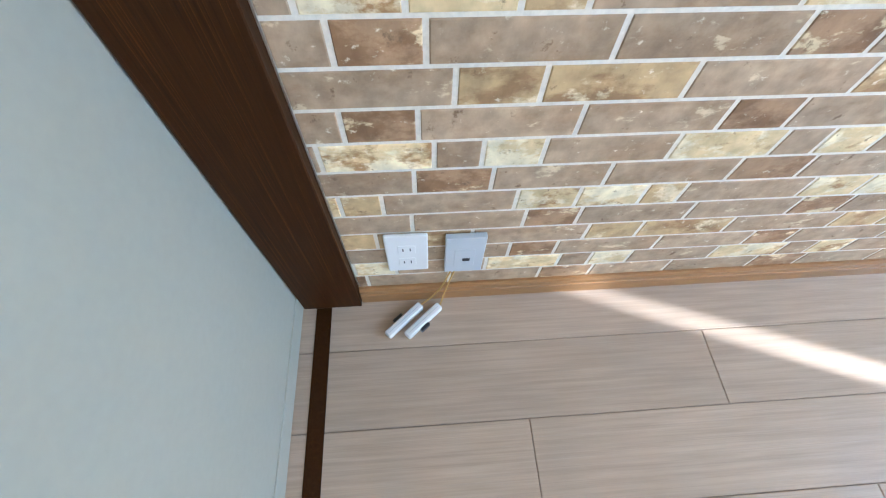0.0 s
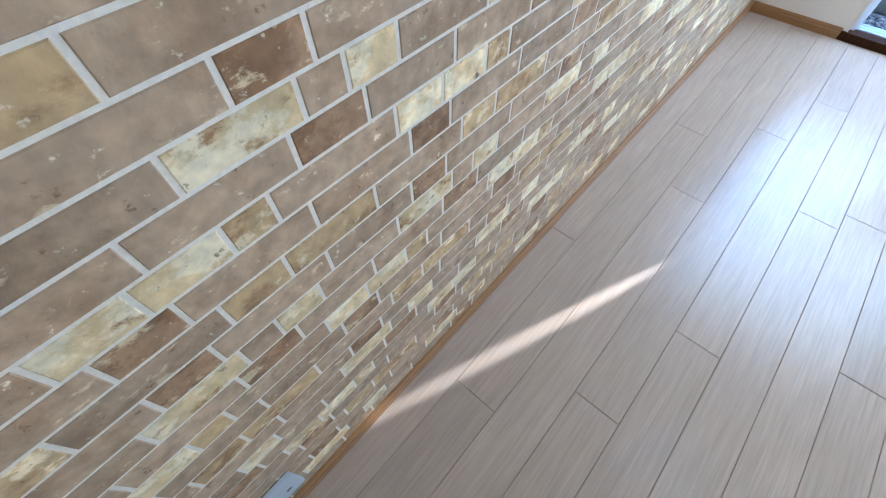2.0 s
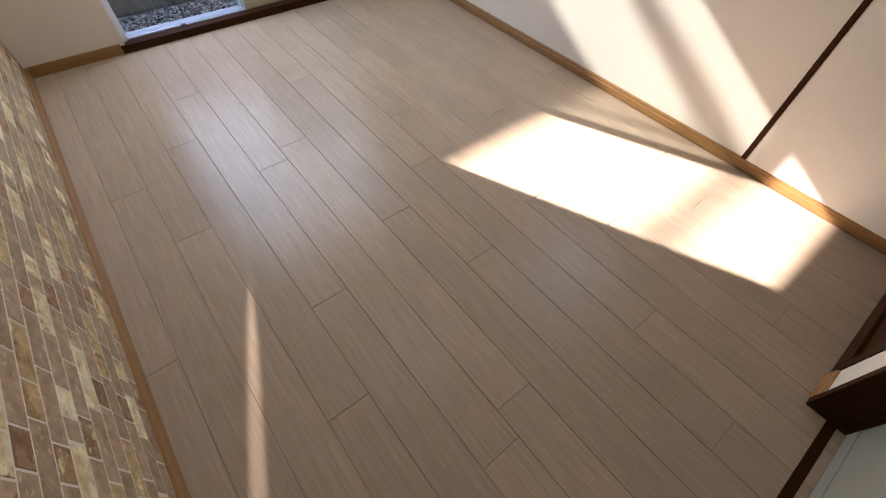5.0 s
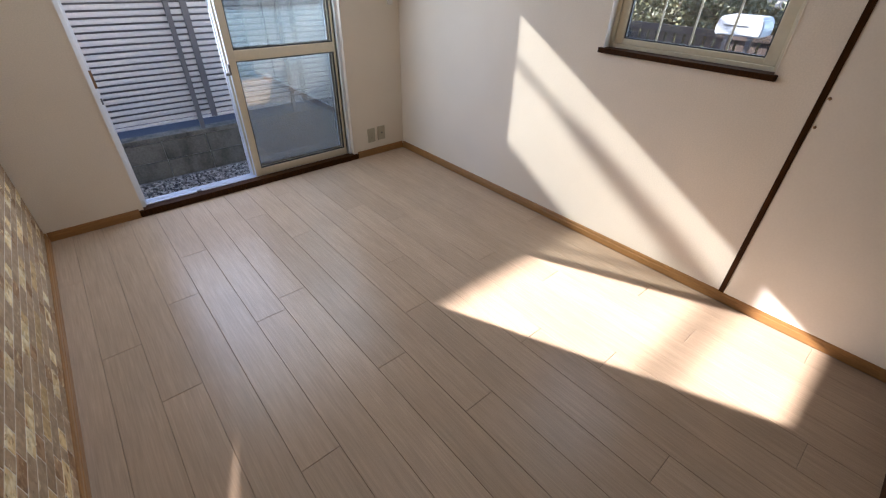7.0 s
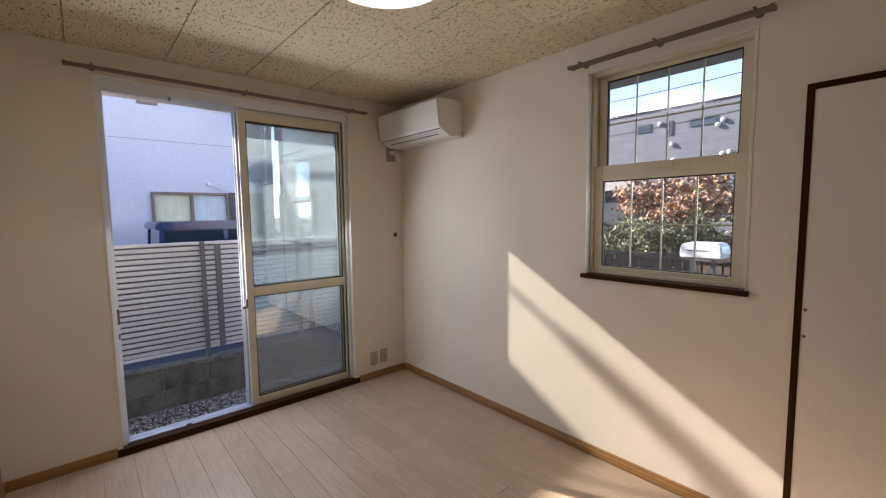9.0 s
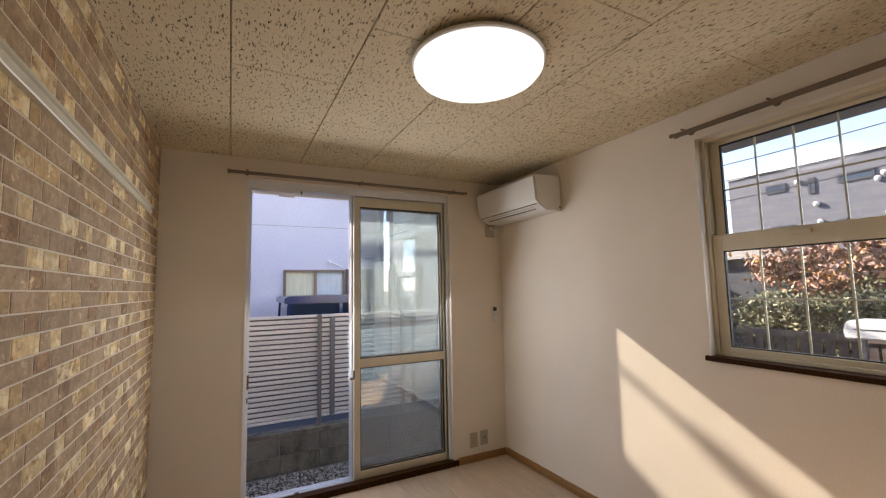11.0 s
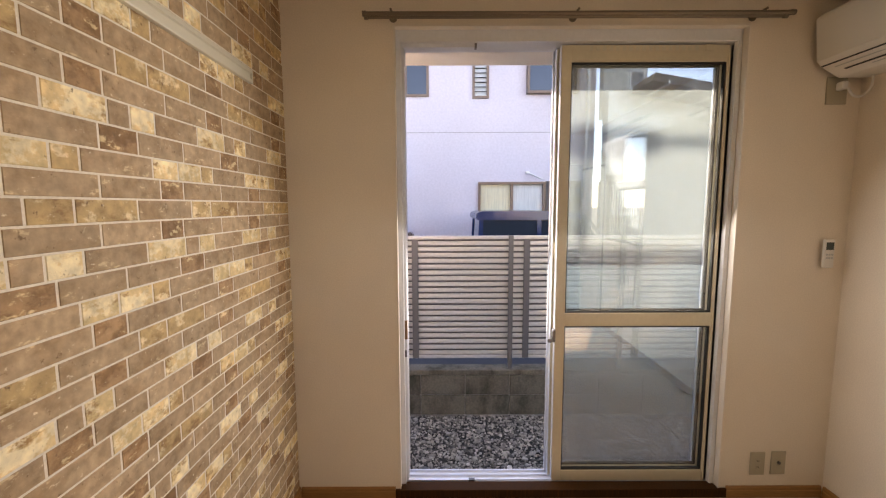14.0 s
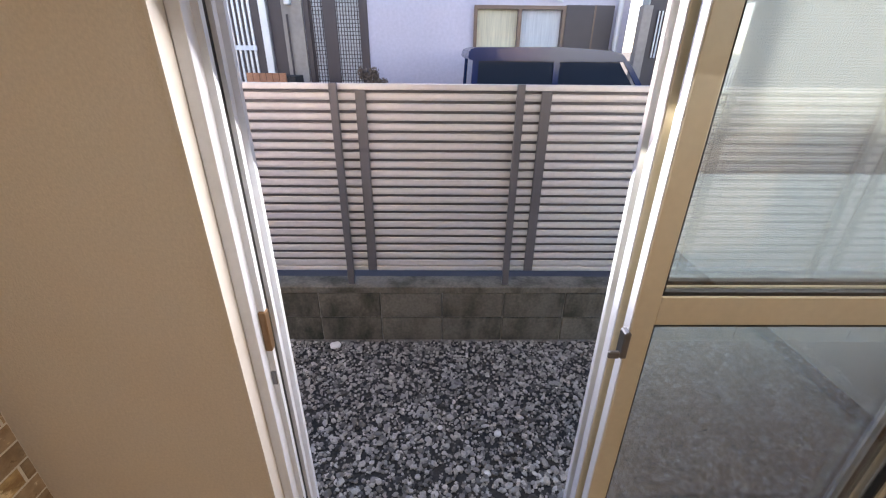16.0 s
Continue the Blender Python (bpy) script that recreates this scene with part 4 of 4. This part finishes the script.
for k in range(11):
    x = 3.72 + 0.042 * k
    block("grille_bar", (x, x + 0.014, 9.06, 9.075, 1.26, 1.81), M_PALE, annex)

block("fin_wall", (3.46, 3.58, 8.95, 9.08, -0.4, 1.86), M_PORCH, annex, "beige fin wall")

# parked car: boxy, navy
car = holder("parked_car", "dark navy boxy car parked behind the fence", "car")
CY0, CY1 = 7.5, 8.95
bm = bmesh.new()
profile(bm, [(1.18, -0.05), (1.18, 0.62), (1.22, 0.7), (4.3, 0.66), (4.42, 0.55), (4.42, -0.05)], "y", CY0, CY1)
bmesh.ops.bevel(bm, geom=list(bm.edges), offset=0.03, segments=2, affect="EDGES")
part("body", bm, M_NAVY, car)
bm = bmesh.new()
profile(bm, [(1.22, 0.69), (1.25, 1.24), (2.72, 1.24), (3.15, 0.69)], "y", CY0 + 0.07, CY1 - 0.07)
part("cabin_glass", bm, M_NIGHTGLASS, car, "dark cabin glazing")
bm = bmesh.new()
profile(bm, [(1.18, 1.255), (1.19, 1.335), (1.26, 1.365), (2.1, 1.372), (2.6, 1.345), (2.74, 1.31), (2.8, 1.245), (2.7, 1.24), (1.25, 1.24)], "y", CY0 + 0.04, CY1 - 0.04)
bmesh.ops.bevel(bm, geom=list(bm.edges), offset=0.012, segments=2, affect="EDGES")
part("roof", bm, M_NAVY, car)
for side in (CY0 + 0.05, CY1 - 0.075):
    for a, b in (((1.2, 0.69), (1.23, 1.25)), ((2.05, 0.69), (2.05, 1.25)), ((3.18, 0.69), (2.75, 1.25))):
        bm = bmesh.new()
        profile(bm, [(a[0], a[1]), (a[0] + 0.07, a[1]), (b[0] + 0.06, b[1]), (b[0], b[1])], "y", side, side + 0.025)
        part("pillar", bm, M_NAVY, car)
for x in (1.75, 3.7):
    for y in (CY0 + 0.1, CY1 - 0.1):
        bm = bmesh.new()
        rod(bm, (x, y - 0.09, -0.02), (x, y + 0.09, -0.02), 0.3, 24)
        wheel = part("wheel", bm, M_RUBBER, car)
        bm = bmesh.new()
        rod(bm, (x, y - 0.095, -0.02), (x, y + 0.095, -0.02), 0.18, 16)
        part("rim", bm, M_PALE, wheel)

# beyond the side window
far = holder("apartment_building", "pale grey sided building with small windows", "building")
BX = 17.0
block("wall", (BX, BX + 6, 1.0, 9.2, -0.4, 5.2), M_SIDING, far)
block("parapet", (BX - 0.06, BX + 6.06, 0.94, 9.26, 5.2, 5.27), M_PALE, far)
for y0, y1, z0, z1 in ((7.42, 8.01, 4.44, 4.73), (6.64, 6.82, 4.22, 4.73), (5.24, 6.08, 4.4, 4.68), (7.3, 7.95, 2.95, 3.31), (5.95, 6.2, 3.0, 3.3), (3.2, 4.1, 4.4, 4.7)):
    w = new("window")
    w.parent = far
    blocks("frame", [(BX - 0.04, BX, y0, y0 + 0.06, z0, z1), (BX - 0.04, BX, y1 - 0.06, y1, z0, z1), (BX - 0.04, BX, y0 + 0.06, y1 - 0.06, z0, z0 + 0.06), (BX - 0.04, BX, y0 + 0.06, y1 - 0.06, z1 - 0.06, z1)], M_NAVYWALL, w)
    block("pane", (BX - 0.02, BX - 0.01, y0 + 0.06, y1 - 0.06, z0 + 0.06, z1 - 0.06), M_NIGHTGLASS, w)
for y, z in ((7.08, 4.67), (6.64, 3.86), (5.04, 4.48), (5.19, 4.34), (6.58, 3.29), (5.03, 3.35), (4.82, 3.38)):
    bm = bmesh.new()
    bmesh.ops.create_uvsphere(bm, u_segments=10, v_segments=6, radius=0.085, matrix=Matrix.Translation((BX - 0.05, y, z)))
    part("vent_cap", bm, M_PALE, far, smooth=True)
shed = holder("dark_house", "dark blue house wall beyond the hedge", "house")
block("wall", (9.6, 14.0, 4.55, 9.0, -0.4, 1.95), M_NAVYWALL, shed)
bm = bmesh.new()
profile(bm, [(4.35, 1.9), (9.2, 1.9), (9.2, 2.0), (6.8, 2.5), (4.35, 2.0)], "x", 9.4, 14.2)
part("roof", bm, M_CONCRETE, shed)


def leaves(name, mat, n, centre, spread, size, seed):
    """Many small folded leaves in uneven clumps."""
    r = np.random.default_rng(seed)
    clumps = r.normal(0, 0.42, (max(8, n // 90), 3)).clip(-1, 1) * spread + centre
    which = r.integers(0, len(clumps), n)
    at = clumps[which] + r.normal(0, 0.16, (n, 3)) * spread
    ax = r.normal(size=(n, 3))
    ax /= np.linalg.norm(ax, axis=1, keepdims=True)
    side = np.cross(ax, r.normal(size=(n, 3)))
    side /= np.linalg.norm(side, axis=1, keepdims=True)
    s = (size * r.uniform(0.6, 1.4, n))[:, None]
    nrm = np.cross(ax, side) * s * 0.25
    quad = np.stack([at - ax * s, at + side * s * 0.55 + nrm, at + ax * s, at - side * s * 0.55 + nrm], 1)
    me = bpy.data.meshes.new(name)
    idx = np.arange(n)[:, None] * 4
    me.from_pydata(quad.reshape(-1, 3).tolist(), [], np.concatenate([idx + [0, 1, 2], idx + [0, 2, 3]], 1).reshape(-1, 3).tolist())
    me.materials.append(mat)
    return me


def limbs(bm, base, top, r0, seed):
    r = random.Random(seed)
    base, top = Vector(base), Vector(top)
    bmesh.ops.create_cone(bm, cap_ends=True, segments=8, radius1=r0, radius2=r0 * 0.5, depth=(top - base).length, matrix=Matrix.Translation((base + top) / 2) @ (top - base).to_track_quat("Z", "Y").to_matrix().to_4x4())
    for k in range(7):
        p = base.lerp(top, 0.5 + 0.07 * k)
        q = p + Vector((r.uniform(-0.7, 0.7), r.uniform(-0.7, 0.7), r.uniform(0.2, 0.6)))
        bmesh.ops.create_cone(bm, cap_ends=True, segments=6, radius1=r0 * 0.4, radius2=r0 * 0.12, depth=(q - p).length, matrix=Matrix.Translation((p + q) / 2) @ (q - p).to_track_quat("Z", "Y").to_matrix().to_4x4())


tree = holder("maple_tree", "autumn tree with reddish leaves beyond the hedge", "tree")
bm = bmesh.new()
limbs(bm, (9.2, 3.5, GZ), (9.2, 3.5, 1.5), 0.07, 1)
part("trunk", bm, M_BARK, tree)
crown = new("crown", leaves("crown", M_LEAF_RED, 7000, np.array([9.2, 3.55, 1.6]), np.array([0.7, 1.0, 0.5]), 0.055, 5))
crown.parent = tree
hedge = holder("hedge", "dense green hedge with yellowing tips", "hedge")
bm = bmesh.new()
for k in range(6):
    limbs(bm, (7.6, 2.2 + 0.38 * k, GZ), (7.6, 2.2 + 0.38 * k, 0.8), 0.03, 10 + k)
part("stem", bm, M_BARK, hedge)
for k in range(3):
    c = new("foliage", leaves("foliage", M_LEAF, 4200, np.array([7.6, 2.45 + 0.68 * k, 0.72 + 0.05 * (k % 2)]), np.array([0.4, 0.55, 0.55]), 0.042, 20 + k))
    c.parent = hedge
shrub = holder("potted_shrub", "dry brown shrub in a pot by the neighbour's door", "shrub")
bm = bmesh.new()
bmesh.ops.create_cone(bm, cap_ends=True, segments=16, radius1=0.14, radius2=0.19, depth=0.9, matrix=Matrix.Translation((-0.06, 9.25, 0.13)))
part("pot", bm, M_TERRACOTTA, shrub)
bm = bmesh.new()
for dx, dy in ((0.0, 0.0), (0.11, 0.03), (-0.1, -0.02), (0.05, -0.06), (-0.05, 0.05)):
    rod(bm, (-0.06 + 0.2 * dx, 9.25 + 0.2 * dy, 0.56), (-0.06 + dx, 9.25 + dy, 1.0), 0.006, 6)
part("stem", bm, M_BARK, shrub)
c = new("foliage", leaves("foliage", M_DRY, 500, np.array([-0.06, 9.25, 0.98]), np.array([0.2, 0.1, 0.16]), 0.022, 41))
c.parent = shrub
bin_ = holder("mailbox", "pale grey rounded metal box on a dark stand", "mailbox")
bm = bmesh.new()
profile(bm, [(2.01, 0.855), (2.45, 0.855), (2.462, 0.93), (2.44, 1.015), (2.4, 1.04), (2.06, 1.04), (2.02, 1.015), (2.0, 0.93)], "x", 6.0, 6.35)
bmesh.ops.bevel(bm, geom=list(bm.edges), offset=0.012, segments=2, affect="EDGES")
part("body", bm, M_GREY_PLATE, bin_)
block("slot", (5.994, 6.0, 2.15, 2.38, 0.945, 0.955), M_STEEL, bin_, bevel=0.001)
for y in (2.1, 2.33):
    block("leg", (6.1, 6.16, y, y + 0.04, GZ, 0.856), M_STEEL, bin_)
low = holder("low_fence", "dark low fence below the hedge", "fence")
for k in range(26):
    block("slat", (6.6, 6.62, 0.6 + 0.12 * k, 0.69 + 0.12 * k, GZ, 0.82), M_SHUTTER, low)
block("top_rail", (6.56, 6.6, 0.6, 3.75, 0.76, 0.84), M_SHUTTER, low)
pole = holder("utility_pole", "pale concrete utility pole with wires", "utility pole")
bm = bmesh.new()
bmesh.ops.create_cone(bm, cap_ends=True, segments=14, radius1=0.15, radius2=0.1, depth=9.5, matrix=Matrix.Translation((14.5, 3.6, 4.25)))
part("mast", bm, M_CONCRETE, pole)
for k, (z, sag) in enumerate(((4.6, 0.25), (5.2, 0.3), (5.6, 0.2), (4.2, 0.35))):
    cu = bpy.data.curves.new("wire", "CURVE")
    cu.dimensions, cu.bevel_depth = "3D", 0.014
    sp = cu.splines.new("POLY")
    sp.points.add(12)
    for i in range(13):
        f = i / 12
        sp.points[i].co = (14.3 - 0.4 * k * f, 3.6 + 14 * f, z + (0.8 - 0.25 * k) * f - sag * 4 * f * (1 - f), 1)
    c = new("wire", cu)
    cu.materials.append(M_CABLE)
    c.parent = pole
    cu2 = cu.copy()
    for i in range(13):
        f = i / 12
        cu2.splines[0].points[i].co = (14.3 + 0.5 * k * f, 3.6 - 12 * f, z + 0.7 * f - sag * 4 * f * (1 - f), 1)
    c = new("wire", cu2)
    c.parent = pole

# ---- floor planks ----
PITCH, LENGTH = 0.1455, 1.572
PHASE = {-1: 1.463, 0: 0.775, 1: 0.39, 2: 0.984, 3: 1.37, 4: 0.592, 5: 0.69, 6: 1.57, 7: 1.183, 8: 0.2, 9: 0.593, 10: 1.28, 11: 0.97, 12: 0.285, 13: 1.5, 14: 0.8, 15: 1.1, 16: 0.4}
floor_ob = bpy.data.objects["floor"]
for r in range(-1, 17):
    x0, x1 = max(0.0, 0.112 + PITCH * r), min(W, 0.112 + PITCH * (r + 1))
    if x1 - x0 < 0.01:
        continue
    cuts = sorted({-0.12, Y1} | {PHASE[r] + LENGTH * k for k in range(-2, 3) if -0.12 < PHASE[r] + LENGTH * k < Y1})
    for a, b in zip(cuts, cuts[1:]):
        bm = bmesh.new()
        box(bm, x0 + 0.0006, x1 - 0.0006, a + 0.0006, b - 0.0006, -0.004, 0.0)
        top = [e for e in bm.edges if all(q.co.z > -0.001 for q in e.verts)]
        bmesh.ops.bevel(bm, geom=top, offset=0.0012, segments=1, affect="EDGES")
        part("plank", bm, M_PLANK, floor_ob)

# ---- brick paper: six courses that repeat, shifted from block to block ----
ROWS6 = [((0.286, "cream"), (0.424, "taupe"), (0.484, "cream"), (0.56, "taupe")),
         ((0.22, "taupe"), (0.398, "brown"), (0.502, "taupe")),
         ((0.103, "cream"), (0.194, "cream"), (0.292, "tan"), (0.351, "taupe")),
         ((0.125, "brown"), (0.211, "taupe"), (0.391, "taupe")),
         ((0.24, "tan"), (0.331, "tan"), (0.487, "taupe")),
         ((0.117, "brown"), (0.201, "taupe"), (0.385, "taupe"))]
JOINT = 0.003
far_bricks = {tone: ([], []) for tone in M_BRICK}
near_count = 0
shared = {}


def brick_shape(y0, y1, z0, z1):
    e, d = 0.0012, 0.0014
    vs = [(-0.0015, y0, z0), (-0.0015, y1, z0), (-0.0015, y1, z1), (-0.0015, y0, z1), (d - 0.0015, y0 + e, z0 + e), (d - 0.0015, y1 - e, z0 + e), (d - 0.0015, y1 - e, z1 - e), (d - 0.0015, y0 + e, z1 - e)]
    return vs, [(4, 5, 6, 7), (0, 1, 5, 4), (1, 2, 6, 5), (2, 3, 7, 6), (3, 0, 4, 7)]


# course of the long cream brick, where that brick starts, and the pattern's repeat
ANCHORS = [(1, -0.115, 0.44), (7, 0.09, 0.44), (13, 0.295, 0.44), (19, 0.942, 0.44), (25, 2.195, 0.478), (31, 1.955, 0.478), (37, 2.19, 0.478), (43, 2.42, 0.478), (49, 2.65, 0.478)]


def joint_height(k):
    if k <= 18:
        return 0.2535 + 0.0501 * k
    return 1.155 + 0.05125 * (k - 18) if k <= 26 else 1.565 + 0.0565 * (k - 26)


for n in range(-1, 46):
    anchor, cream, REPEAT = next(q for q in ANCHORS if q[0] >= n)
    row = anchor - n
    low, high = joint_height(n - 4), joint_height(n - 3)
    z0, z1 = max(0.05, low + JOINT * 0.8), min(H - 0.003, high - JOINT * 0.8)
    if z1 - z0 < 0.006:
        continue
    row_joints = ROWS6[row]
    for k in range(-12, 12):
        for j, (start, tone) in enumerate(row_joints):
            stop = row_joints[j + 1][0] if j + 1 < len(row_joints) else row_joints[0][0] + 0.44
            y0, y1 = (cream + (q - ROWS6[0][0][0]) * REPEAT / 0.44 + REPEAT * k for q in (start, stop))
            y0, y1 = y0 + JOINT, y1 - JOINT
            y0, y1 = max(y0, Y0 + 0.001), min(y1, Y1 - 0.001)
            if y1 - y0 < 0.004:
                continue
            if y1 < 1.15 and z1 < 0.9 and near_count < 300:
                key = (row, j, round(y1 - y0, 4), round(z1 - z0, 4))
                if key not in shared:
                    vs, fs = brick_shape(0, y1 - y0, 0, z1 - z0)
                    me = bpy.data.meshes.new("brick")
                    me.from_pydata(vs, [], fs)
                    me.materials.append(M_BRICK[tone])
                    shared[key] = me
                ob = new("brick", shared[key])
                ob.location = (0, y0, z0)
                ob.parent = wall_brick
                near_count += 1
            else:
                vs, fs = brick_shape(y0, y1, z0, z1)
                n0 = len(far_bricks[tone][0])
                far_bricks[tone][0].extend(vs)
                far_bricks[tone][1].extend(tuple(n0 + q for q in f) for f in fs)
for tone, (vs, fs) in far_bricks.items():
    me = bpy.data.meshes.new("brick_field")
    me.from_pydata(vs, [], fs)
    me.materials.append(M_BRICK_FAR[tone])
    ob = new("brick_field", me)
    ob.parent = wall_brick
    ob["kind"] = "stuff"
